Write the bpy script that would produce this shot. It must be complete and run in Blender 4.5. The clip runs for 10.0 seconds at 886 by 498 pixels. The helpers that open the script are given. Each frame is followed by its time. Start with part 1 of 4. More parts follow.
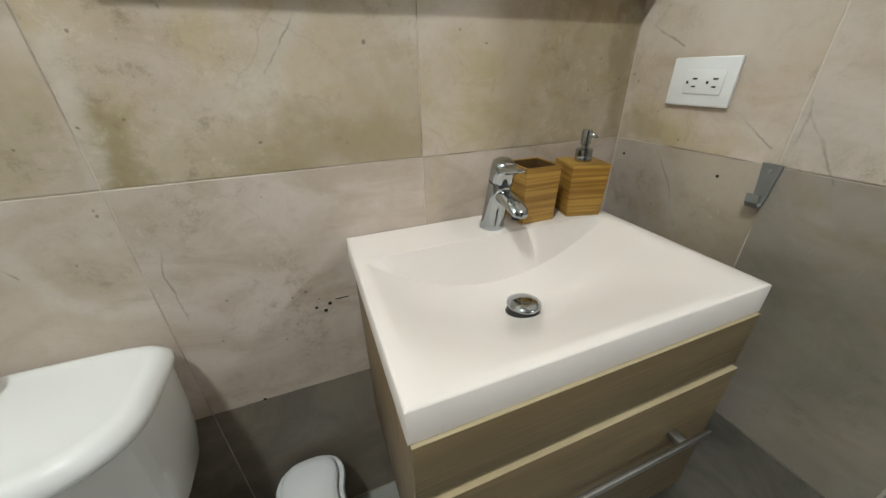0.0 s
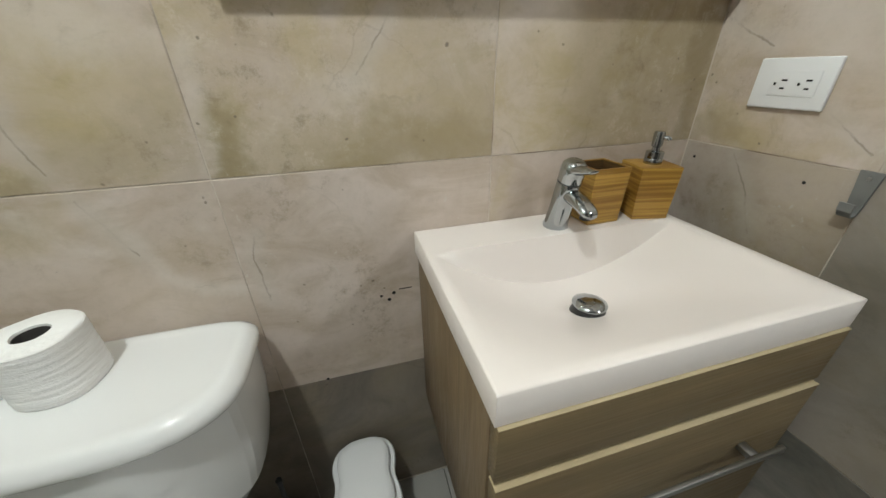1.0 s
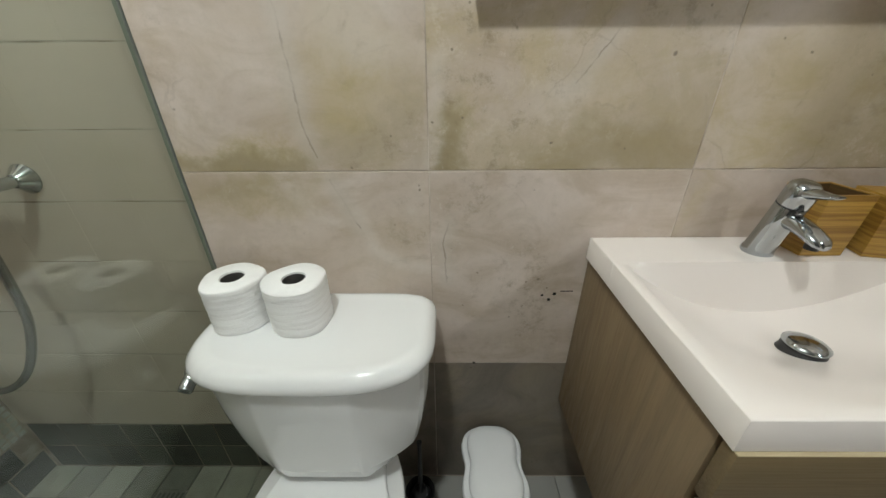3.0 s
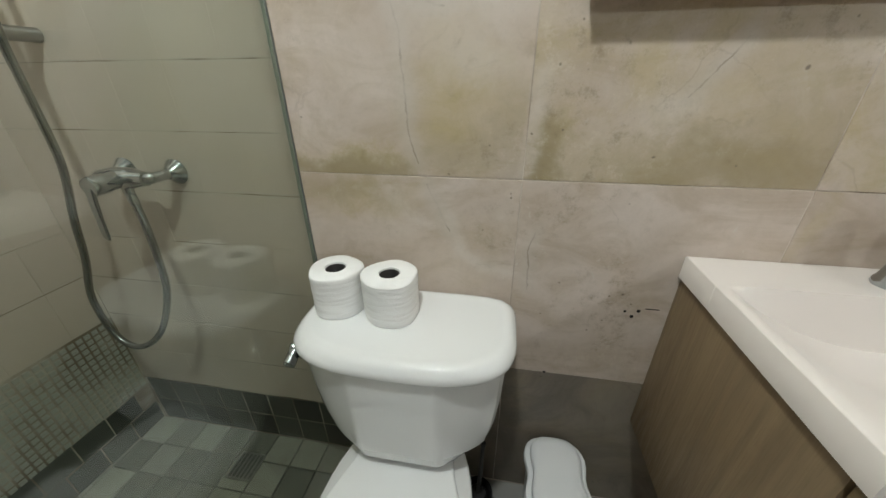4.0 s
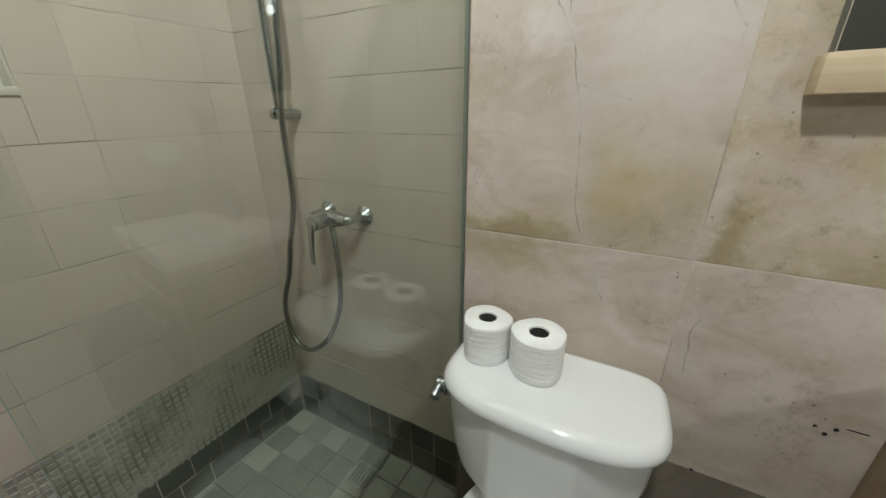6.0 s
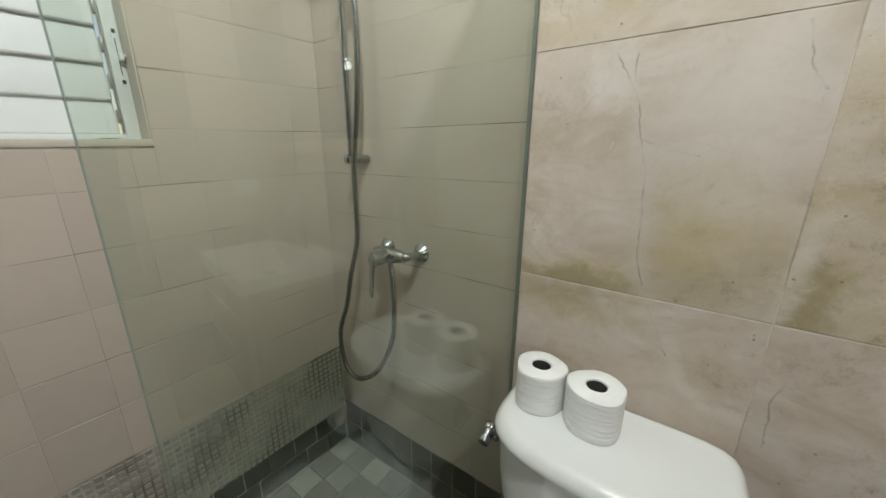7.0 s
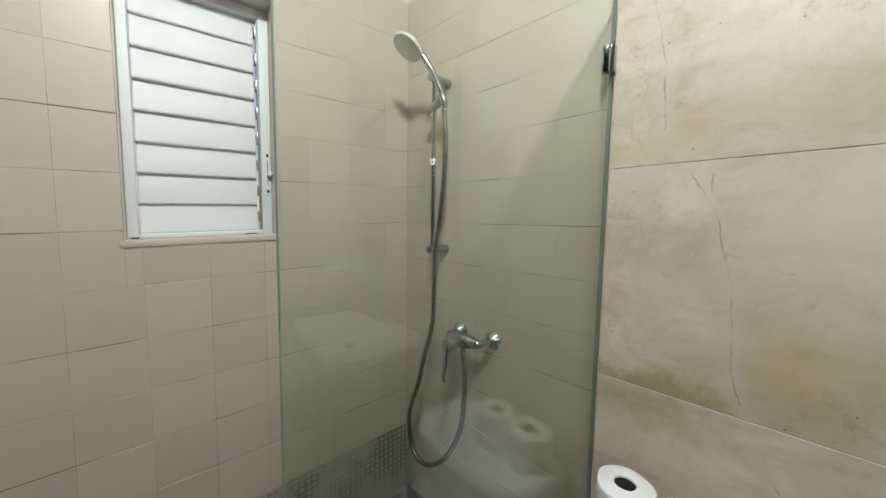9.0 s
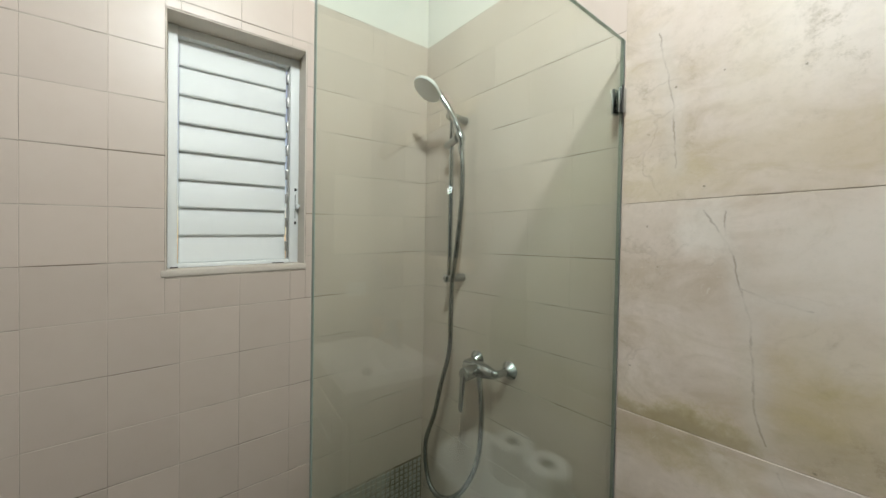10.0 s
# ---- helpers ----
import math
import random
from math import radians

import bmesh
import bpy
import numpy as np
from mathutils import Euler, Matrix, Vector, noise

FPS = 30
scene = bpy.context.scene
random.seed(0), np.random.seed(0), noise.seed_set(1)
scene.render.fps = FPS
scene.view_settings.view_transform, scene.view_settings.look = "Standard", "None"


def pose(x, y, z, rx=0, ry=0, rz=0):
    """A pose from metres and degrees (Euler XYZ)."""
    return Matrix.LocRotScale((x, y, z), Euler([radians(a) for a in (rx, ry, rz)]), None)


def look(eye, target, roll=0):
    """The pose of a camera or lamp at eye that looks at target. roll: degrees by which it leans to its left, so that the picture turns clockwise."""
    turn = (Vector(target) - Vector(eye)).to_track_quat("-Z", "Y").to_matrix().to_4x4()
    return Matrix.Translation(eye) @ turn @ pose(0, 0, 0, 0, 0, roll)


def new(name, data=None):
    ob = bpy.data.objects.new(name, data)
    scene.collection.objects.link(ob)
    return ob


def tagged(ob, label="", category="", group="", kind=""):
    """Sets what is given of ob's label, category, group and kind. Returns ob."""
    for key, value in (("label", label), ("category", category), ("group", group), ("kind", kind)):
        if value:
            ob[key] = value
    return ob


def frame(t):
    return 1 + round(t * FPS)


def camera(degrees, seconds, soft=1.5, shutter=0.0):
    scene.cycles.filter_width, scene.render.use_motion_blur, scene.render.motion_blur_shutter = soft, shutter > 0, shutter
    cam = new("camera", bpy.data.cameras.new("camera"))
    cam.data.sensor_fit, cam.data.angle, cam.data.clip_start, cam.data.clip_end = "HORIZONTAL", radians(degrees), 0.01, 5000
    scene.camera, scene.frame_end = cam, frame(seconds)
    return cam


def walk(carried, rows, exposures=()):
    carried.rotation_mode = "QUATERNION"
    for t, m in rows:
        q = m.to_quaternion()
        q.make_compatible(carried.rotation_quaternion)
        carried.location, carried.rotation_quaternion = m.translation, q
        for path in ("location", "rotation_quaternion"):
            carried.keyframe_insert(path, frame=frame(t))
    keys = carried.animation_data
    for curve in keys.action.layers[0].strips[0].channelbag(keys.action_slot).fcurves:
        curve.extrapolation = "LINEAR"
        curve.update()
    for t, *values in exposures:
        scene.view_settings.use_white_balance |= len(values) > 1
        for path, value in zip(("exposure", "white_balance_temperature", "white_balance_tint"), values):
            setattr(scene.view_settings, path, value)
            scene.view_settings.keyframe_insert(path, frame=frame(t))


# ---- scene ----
cam = camera(105.1, 10.0)
PATH = [
    (0, (-0.042, -0.686, 1.243), (0.594, 0.97, 0.32), -1.2),
    (0.5, (-0.079, -0.684, 1.244), (0.485, 0.998, 0.32), -1.2),
    (1, (-0.12, -0.684, 1.251), (0.347, 1.023, 0.32), -1.2),
    (1.5, (-0.168, -0.68, 1.25), (0.192, 1.057, 0.327), -1.1),
    (2, (-0.22, -0.679, 1.256), (0.026, 1.078, 0.332), -0.8),
    (2.5, (-0.274, -0.684, 1.26), (-0.156, 1.086, 0.335), -0.6),
    (4, (-0.405, -0.727, 1.281), (-0.712, 1.033, 0.381), -0.5),
    (4.5, (-0.44, -0.749, 1.292), (-0.88, 0.995, 0.418), -0.3),
    (5, (-0.471, -0.769, 1.312), (-1.047, 0.957, 0.484), -0.0),
    (5.5, (-0.499, -0.79, 1.337), (-1.222, 0.907, 0.563), -0.1),
    (7, (-0.543, -0.848, 1.398), (-1.645, 0.731, 0.858), 0.4),
    (7.5, (-0.546, -0.868, 1.427), (-1.745, 0.669, 0.979), 0.6),
    (8, (-0.548, -0.89, 1.448), (-1.833, 0.603, 1.102), 0.8),
    (8.5, (-0.545, -0.905, 1.471), (-1.904, 0.539, 1.215), 0.9),
    (9, (-0.533, -0.918, 1.488), (-1.962, 0.47, 1.322), 0.9),
    (9.5, (-0.522, -0.934, 1.505), (-1.994, 0.417, 1.412), 1.0),
    (10, (-0.511, -0.945, 1.514), (-2.011, 0.378, 1.482), 1.0),
]
walk(cam, [(t, look(e, a, r)) for t, e, a, r in PATH], exposures=[(0.0, -0.27), (2.5, -0.34), (5.0, -0.44), (7.5, -0.48), (10.0, -0.54)])

# ---- world and lights ----
world = bpy.data.worlds.new("world")
scene.world = world
world.use_nodes = True
sky = world.node_tree.nodes.new("ShaderNodeTexSky")
sky.sky_type, sky.sun_disc = "NISHITA", False
sky.sun_elevation, sky.sun_rotation = radians(40), radians(-90)
world.node_tree.links.new(sky.outputs[0], world.node_tree.nodes["Background"].inputs[0])
world.node_tree.nodes["Background"].inputs[1].default_value = 0.1

CEIL = 2.86
LAMP = Vector((-0.55, -0.90, 2.82))     # ceiling lamp of the bathroom
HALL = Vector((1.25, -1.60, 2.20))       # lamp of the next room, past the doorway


def lamp(name, kind, place, power, size, colour, target=None):
    data = bpy.data.lights.new(name, kind)
    data.energy, data.color = power, colour
    if kind == "AREA":
        data.shape, data.size = "DISK", size
    else:
        data.shadow_soft_size = size
    ob = new(name, data)
    ob.matrix_basis = look(place, target) if target else Matrix.Translation(place)
    return ob


lamp("ceiling_lamp_light", "POINT", LAMP - Vector((0, 0, 0.11)), 96, 0.06, (0.90, 0.97, 0.955))
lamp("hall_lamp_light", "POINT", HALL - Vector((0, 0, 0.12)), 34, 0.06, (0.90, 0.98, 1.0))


# ---- materials ----
class Nodes:
    """Short hand for a node material."""

    def __init__(self, name, rough=0.5, metal=0.0):
        self.m = bpy.data.materials.new(name)
        self.m.use_nodes = True
        self.t = self.m.node_tree
        self.b = self.t.nodes["Principled BSDF"]
        self.b.inputs["Roughness"].default_value = rough
        self.b.inputs["Metallic"].default_value = metal

    def put(self, socket, value):
        if isinstance(value, bpy.types.NodeSocket):
            self.t.links.new(value, socket)
        elif isinstance(value, (tuple, list)) and len(value) == 3 and len(socket.default_value) == 4:
            socket.default_value = (*value, 1)
        else:
            socket.default_value = value

    def add(self, kind, **inputs):
        n = self.t.nodes.new(kind)
        for key, value in inputs.items():
            self.put(n.inputs[key.replace("_", " ")], value)
        return n

    def math(self, op, a, b=0.0, clamp=False):
        n = self.t.nodes.new("ShaderNodeMath")
        n.operation, n.use_clamp = op, clamp
        self.put(n.inputs[0], a)
        self.put(n.inputs[1], b)
        return n.outputs[0]

    def vec(self, op, a, b=(0, 0, 0)):
        n = self.t.nodes.new("ShaderNodeVectorMath")
        n.operation = op
        self.put(n.inputs[0], a)
        if op == "SCALE":
            self.put(n.inputs["Scale"], b)
        else:
            self.put(n.inputs[1], b)
        return n.outputs["Value"] if op in ("LENGTH", "DISTANCE", "DOT_PRODUCT") else n.outputs[0]

    def mix(self, fac, a, b, blend="MIX"):
        n = self.t.nodes.new("ShaderNodeMix")
        n.data_type, n.blend_type = "RGBA", blend
        self.put(n.inputs[0], fac)
        self.put(n.inputs[6], a)
        self.put(n.inputs[7], b)
        return n.outputs[2]

    def ramp(self, fac, lo, hi, a=0.0, b=1.0):
        n = self.t.nodes.new("ShaderNodeMapRange")
        n.interpolation_type = "SMOOTHSTEP"
        self.put(n.inputs[0], fac)
        for i, v in enumerate((lo, hi, a, b)):
            n.inputs[i + 1].default_value = v
        return n.outputs[0]

    def noise(self, pos, scale, detail=5.0, distortion=0.0, rough=0.55):
        return self.add("ShaderNodeTexNoise", Vector=pos, Scale=scale, Detail=detail, Roughness=rough, Distortion=distortion).outputs[0]

    def place(self):
        return self.t.nodes.new("ShaderNodeNewGeometry").outputs["Position"]

    def object_info(self):
        return self.t.nodes.new("ShaderNodeObjectInfo").outputs

    def bump(self, height, strength=0.2, distance=0.002):
        n = self.add("ShaderNodeBump", Height=height, Strength=strength, Distance=distance)
        self.t.links.new(n.outputs[0], self.b.inputs["Normal"])

    def base(self, value):
        self.put(self.b.inputs["Base Color"], value)

    def roughness(self, value):
        self.put(self.b.inputs["Roughness"], value)


def plain(name, colour, rough=0.5, metal=0.0, vary=0.08, scale=6.0, bump=0.0, coat=0.0):
    """A surface of one colour with faint broad and fine unevenness."""
    n = Nodes(name, rough, metal)
    p = n.place()
    a = n.noise(p, scale)
    f = n.noise(p, scale * 14, 3)
    dark = tuple(c * (1 - vary) for c in colour)
    light = tuple(min(1, c * (1 + vary * 0.6)) for c in colour)
    n.base(n.mix(n.math("ADD", n.math("MULTIPLY", a, 0.75), n.math("MULTIPLY", f, 0.25)), dark, light))
    if bump:
        n.roughness(n.ramp(f, 0.3, 0.7, max(0.0, rough - 0.05), min(1, rough + 0.06)))
        n.bump(f, bump)
    n.b.inputs["Coat Weight"].default_value = coat
    return n.m


def stone_tile(name, axis, blots=(), pales=(), cracks=(), veins=(), dark=(), deep=(0.088, 0.072, 0.050)):
    """Stone-look porcelain: pink-beige and olive clouds, rust, pale and dark veins.
    blots and pales: printed stains (across, height, half width, half height, strength); cracks and veins: printed
    lines.
    The object's colour gives a tile's own print: red for olive, green for dark; low on the east wall the dark is
    painted shade."""
    n = Nodes(name, 0.42)
    info = n.object_info()
    p = n.place()
    shift = n.vec("SCALE", (3.1, 2.3, 4.7), info["Random"])
    q = n.vec("ADD", p, shift)
    own = n.add("ShaderNodeSeparateColor", Color=info["Color"]).outputs
    cloud = n.noise(q, 2.6, 6, 0.8)
    patch = n.noise(n.vec("ADD", q, (7, 1, 3)), 4.2, 8, 0.9, 0.66)
    mott = n.noise(n.vec("MULTIPLY", q, (0.8, 0.8, 1.5)), 7.5, 7, 0.9, 0.60)
    grain = n.noise(q, 75, 5, 0, 0.7)
    # the print's own flat coordinates, with ragged edges
    sep = n.add("ShaderNodeSeparateXYZ", Vector=p).outputs
    flat = n.add("ShaderNodeCombineXYZ", X=sep[axis], Y=sep[2]).outputs[0]
    ragged = n.vec("SUBTRACT", n.add("ShaderNodeTexNoise", Vector=p, Scale=9.0, Detail=6.0, Roughness=0.65).outputs[1], (0.5, 0.5, 0.5))
    uv = n.add("ShaderNodeSeparateXYZ", Vector=flat).outputs
    soft = n.vec("ADD", flat, n.vec("SCALE", ragged, 0.20))
    fine = n.vec("ADD", flat, n.vec("SCALE", ragged, 0.030))

    def stain(items):
        total = 0.0
        for cx, cy, rx, ry, k in items:
            d = n.vec("LENGTH", n.vec("MULTIPLY", n.vec("SUBTRACT", soft, (cx, cy, 0)), (1 / rx, 1 / ry, 0)))
            m = n.ramp(d, 0.25, 1.45, k, 0.0)
            if axis == 0:
                low, high = max(r for r in (-9, -0.359, 0.18) if r < cx), min(r for r in (-0.359, 0.18, 9) if r > cx)
                m = n.math("MULTIPLY", m, n.math("MULTIPLY", n.math("GREATER_THAN", uv[0], low), n.math("LESS_THAN", uv[0], high)))
            low, high = max(r for r in (0, 0.547, 1.086, 1.625) if r < cy), min(r for r in (0.547, 1.086, 1.625, 2.164) if r > cy)
            m = n.math("MULTIPLY", m, n.math("MULTIPLY", n.math("GREATER_THAN", uv[1], low), n.math("LESS_THAN", uv[1], high)))
            total = m if isinstance(total, float) else n.math("MAXIMUM", total, m)
        return total

    def lines(items):
        total = 9.0
        for line in items:
            for (x0, y0), (x1, y1) in zip(line, line[1:]):
                ba = Vector((x1 - x0, y1 - y0, 0))
                pa = n.vec("SUBTRACT", fine, (x0, y0, 0))
                h = n.math("MULTIPLY", n.vec("DOT_PRODUCT", pa, tuple(ba / ba.length_squared)), 1.0, True)
                d = n.vec("LENGTH", n.vec("MULTIPLY", n.vec("SUBTRACT", pa, n.vec("SCALE", tuple(ba), h)), (1, 1, 0)))
                total = d if isinstance(total, float) else n.math("MINIMUM", total, d)
        return total

    col = n.mix(n.ramp(cloud, 0.35, 0.66), (0.53, 0.445, 0.375), (0.64, 0.555, 0.495))
    col = n.mix(n.ramp(mott, 0.30, 0.58, 0.62, 0.0), col, (0.41, 0.325, 0.235))
    olive = n.ramp(n.math("ADD", patch, n.math("MULTIPLY", own[0], 0.22)), 0.46, 0.76)
    olive = n.math("MULTIPLY", olive, n.math("MINIMUM", n.math("MULTIPLY", own[0], 1.2), 0.8))
    if blots:
        olive = n.math("MAXIMUM", olive, stain(blots))
    olive = n.math("MULTIPLY", olive, n.ramp(mott, 0.25, 0.7, 1.0, 0.62))
    col = n.mix(olive, col, (0.46, 0.375, 0.20))
    if dark:
        col = n.mix(n.math("MULTIPLY", stain(dark), n.ramp(patch, 0.25, 0.6, 0.55, 1.0)), col, (0.275, 0.22, 0.125))
    pale = n.math("MULTIPLY", n.ramp(n.noise(n.vec("ADD", q, (2, 9, 5)), 3.6, 8, 1.2, 0.62), 0.56, 0.76), 0.42)
    if pales:
        pale = n.math("MAXIMUM", pale, stain(pales))
    col = n.mix(n.math("MULTIPLY", pale, n.ramp(grain, 0.2, 0.6, 0.75, 1.0)), col, (0.66, 0.60, 0.54))
    rust = n.ramp(n.noise(n.vec("ADD", q, (4, 4, 8)), 7.0, 9, 1.2, 0.70), 0.58, 0.80)
    col = n.mix(n.math("MULTIPLY", rust, n.math("ADD", 0.32, n.math("MULTIPLY", own[0], 0.75), True)), col, (0.25, 0.185, 0.105))
    # scuffs: small pale scratches in loose groups
    sq = n.vec("MULTIPLY", q, (46, 46, 26))
    scuff = n.math("MULTIPLY", n.ramp(n.noise(sq, 1.0, 4, 1.5), 0.64, 0.74), n.ramp(n.noise(n.vec("ADD", q, (8, 2, 2)), 4.0, 3), 0.52, 0.66))
    col = n.mix(n.math("MULTIPLY", scuff, 0.65), col, (0.62, 0.58, 0.52))
    # grunge: ragged brown and pale flecks in patches
    where = n.ramp(n.math("ADD", n.noise(n.vec("ADD", q, (3, 3, 1)), 3.0, 4), n.math("MULTIPLY", own[0], 0.18)), 0.48, 0.70)
    rag = n.noise(n.vec("ADD", q, (6, 1, 9)), 16, 11, 0.0, 0.80)
    col = n.mix(n.math("MULTIPLY", where, n.ramp(rag, 0.50, 0.70, 0.0, 0.72)), col, (0.22, 0.165, 0.09))
    col = n.mix(n.math("MULTIPLY", where, n.ramp(rag, 0.32, 0.47, 0.5, 0.0)), col, (0.68, 0.61, 0.51))
    # veins: warped cell borders, broken up
    warp = n.add("ShaderNodeTexNoise", Vector=q, Scale=4.0, Detail=6.0).outputs[1]
    wq = n.vec("ADD", q, n.vec("SCALE", n.vec("SUBTRACT", warp, (0.5, 0.5, 0.5)), 0.35))
    cell = n.t.nodes.new("ShaderNodeTexVoronoi")
    cell.feature = "DISTANCE_TO_EDGE"
    n.put(cell.inputs["Vector"], wq)
    cell.inputs["Scale"].default_value = 2.4
    broken = n.ramp(n.noise(n.vec("ADD", q, (1, 6, 2)), 4.0, 4), 0.50, 0.62)
    vein = n.math("MULTIPLY", n.ramp(cell.outputs["Distance"], 0.0, 0.010, 0.3, 0.0), broken)
    if cracks:
        d = lines(cracks)
        alive = n.ramp(n.noise(p, 14, 5), 0.40, 0.62, 0.12, 1.0)
        vein = n.math("MAXIMUM", vein, n.math("MULTIPLY", n.ramp(d, 0.0002, 0.0030, 0.90, 0.0), alive))
        col = n.mix(n.ramp(d, 0.002, 0.034, 0.42, 0.0), col, (0.58, 0.53, 0.475))
    if veins:
        col = n.mix(n.math("MULTIPLY", n.ramp(lines(veins), 0.002, 0.028, 0.5, 0.0), n.ramp(mott, 0.35, 0.6, 0.1, 1.0)), col, (0.66, 0.60, 0.54))
    col = n.mix(n.math("MULTIPLY", vein, 0.62), col, (0.17, 0.125, 0.085))
    # scattered pits
    pit = n.t.nodes.new("ShaderNodeTexVoronoi")
    n.put(pit.inputs["Vector"], n.vec("ADD", q, n.vec("SCALE", ragged, 0.02)))
    pit.inputs["Scale"].default_value = 11.0
    some = n.math("LESS_THAN", n.add("ShaderNodeSeparateColor", Color=pit.outputs["Color"]).outputs[0], 0.40)
    col = n.mix(n.math("MULTIPLY", n.ramp(pit.outputs["Distance"], 0.025, 0.06, 0.75, 0.0), some), col, (0.12, 0.09, 0.065))
    speck = n.t.nodes.new("ShaderNodeTexVoronoi")
    n.put(speck.inputs["Vector"], n.vec("ADD", q, n.vec("SCALE", ragged, 0.03)))
    speck.inputs["Scale"].default_value = 34.0
    few = n.math("LESS_THAN", n.add("ShaderNodeSeparateColor", Color=speck.outputs["Color"]).outputs[0], n.math("MULTIPLY", where, 0.35))
    col = n.mix(n.math("MULTIPLY", n.ramp(speck.outputs["Distance"], 0.05, 0.13, 0.7, 0.0), few), col, (0.13, 0.10, 0.07))
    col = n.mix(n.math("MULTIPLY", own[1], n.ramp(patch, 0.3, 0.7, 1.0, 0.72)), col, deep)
    col = n.mix(n.math("MULTIPLY", n.ramp(grain, 0.42, 0.72), 0.09), col, (0.23, 0.185, 0.14))
    n.base(col)
    n.roughness(n.ramp(mott, 0.3, 0.7, 0.36, 0.52))
    n.bump(n.math("ADD", n.math("MULTIPLY", grain, 0.3), n.math("MULTIPLY", vein, -0.35)), 0.10)
    return n.m


def ceramic_tile(name, colour, rough, vary, bump=0.08):
    """Old tile: each one a little lighter or darker, faint clouds, stained edges."""
    n = Nodes(name, rough)
    rnd = n.object_info()["Random"]
    p = n.place()
    a = n.noise(p, 2.0, 4)
    f = n.noise(n.vec("ADD", p, n.vec("SCALE", (5, 3, 7), rnd)), 22, 5)
    lo = tuple(c * (1 - vary) for c in colour)
    hi = tuple(min(1, c * (1 + vary)) for c in colour)
    col = n.mix(rnd, lo, hi)
    col = n.mix(n.math("MULTIPLY", n.ramp(f, 0.40, 0.85), 0.07), col, (0.40, 0.30, 0.20))
    col = n.mix(n.math("MULTIPLY", n.ramp(a, 0.4, 0.7), 0.10), col, (0.70, 0.66, 0.60))
    n.base(col)
    n.roughness(n.ramp(f, 0.2, 0.8, rough - 0.03, rough + 0.04))
    n.bump(n.math("ADD", a, n.math("MULTIPLY", f, 0.2)), bump, 0.004)
    return n.m


def slate_tile(name, dark, light, stain):
    """Small stone tiles, each of its own grey or beige."""
    n = Nodes(name, 0.5)
    rnd = n.object_info()["Random"]
    isl = n.t.nodes.new("ShaderNodeNewGeometry").outputs["Random Per Island"]
    r = n.math("FRACT", n.math("ADD", n.math("MULTIPLY", rnd, 3.7), isl))
    p = n.place()
    q = n.vec("ADD", p, n.vec("SCALE", (5, 3, 7), r))
    a = n.noise(q, 14, 6, 1.0)
    col = n.mix(n.ramp(r, 0.15, 0.85), dark, light)
    col = n.mix(n.math("MULTIPLY", n.ramp(a, 0.4, 0.7), 0.45), col, stain)
    n.base(col)
    n.bump(a, 0.05)
    return n.m


def wood(name, light, dark, along=(1.2, 22, 22), rough=0.45, bands=0.5, fleck=0.16):
    n = Nodes(name, rough)
    p = n.place()
    rnd = n.object_info()["Random"]
    q = n.vec("ADD", n.vec("MULTIPLY", p, along), n.vec("SCALE", (9, 5, 3), rnd))
    a = n.noise(q, 1.0, 6, 0.6)
    f = n.noise(n.vec("MULTIPLY", q, (3, 6, 6)), 2.0, 4)
    col = n.mix(n.ramp(a, 0.5 - bands / 2, 0.5 + bands / 2), dark, light)
    col = n.mix(n.math("MULTIPLY", n.ramp(f, 0.45, 0.7), fleck), col, tuple(c * 0.7 for c in dark))
    n.base(col)
    n.roughness(n.ramp(f, 0.3, 0.7, rough - 0.07, rough + 0.1))
    n.bump(f, 0.12)
    return n.m


def grout(name, colour, dirt, clean=0.42):
    n = Nodes(name, 0.9)
    p = n.place()
    a = n.ramp(n.noise(p, 5.0, 5), clean, clean + 0.22)
    n.base(n.mix(a, colour, dirt))
    return n.m


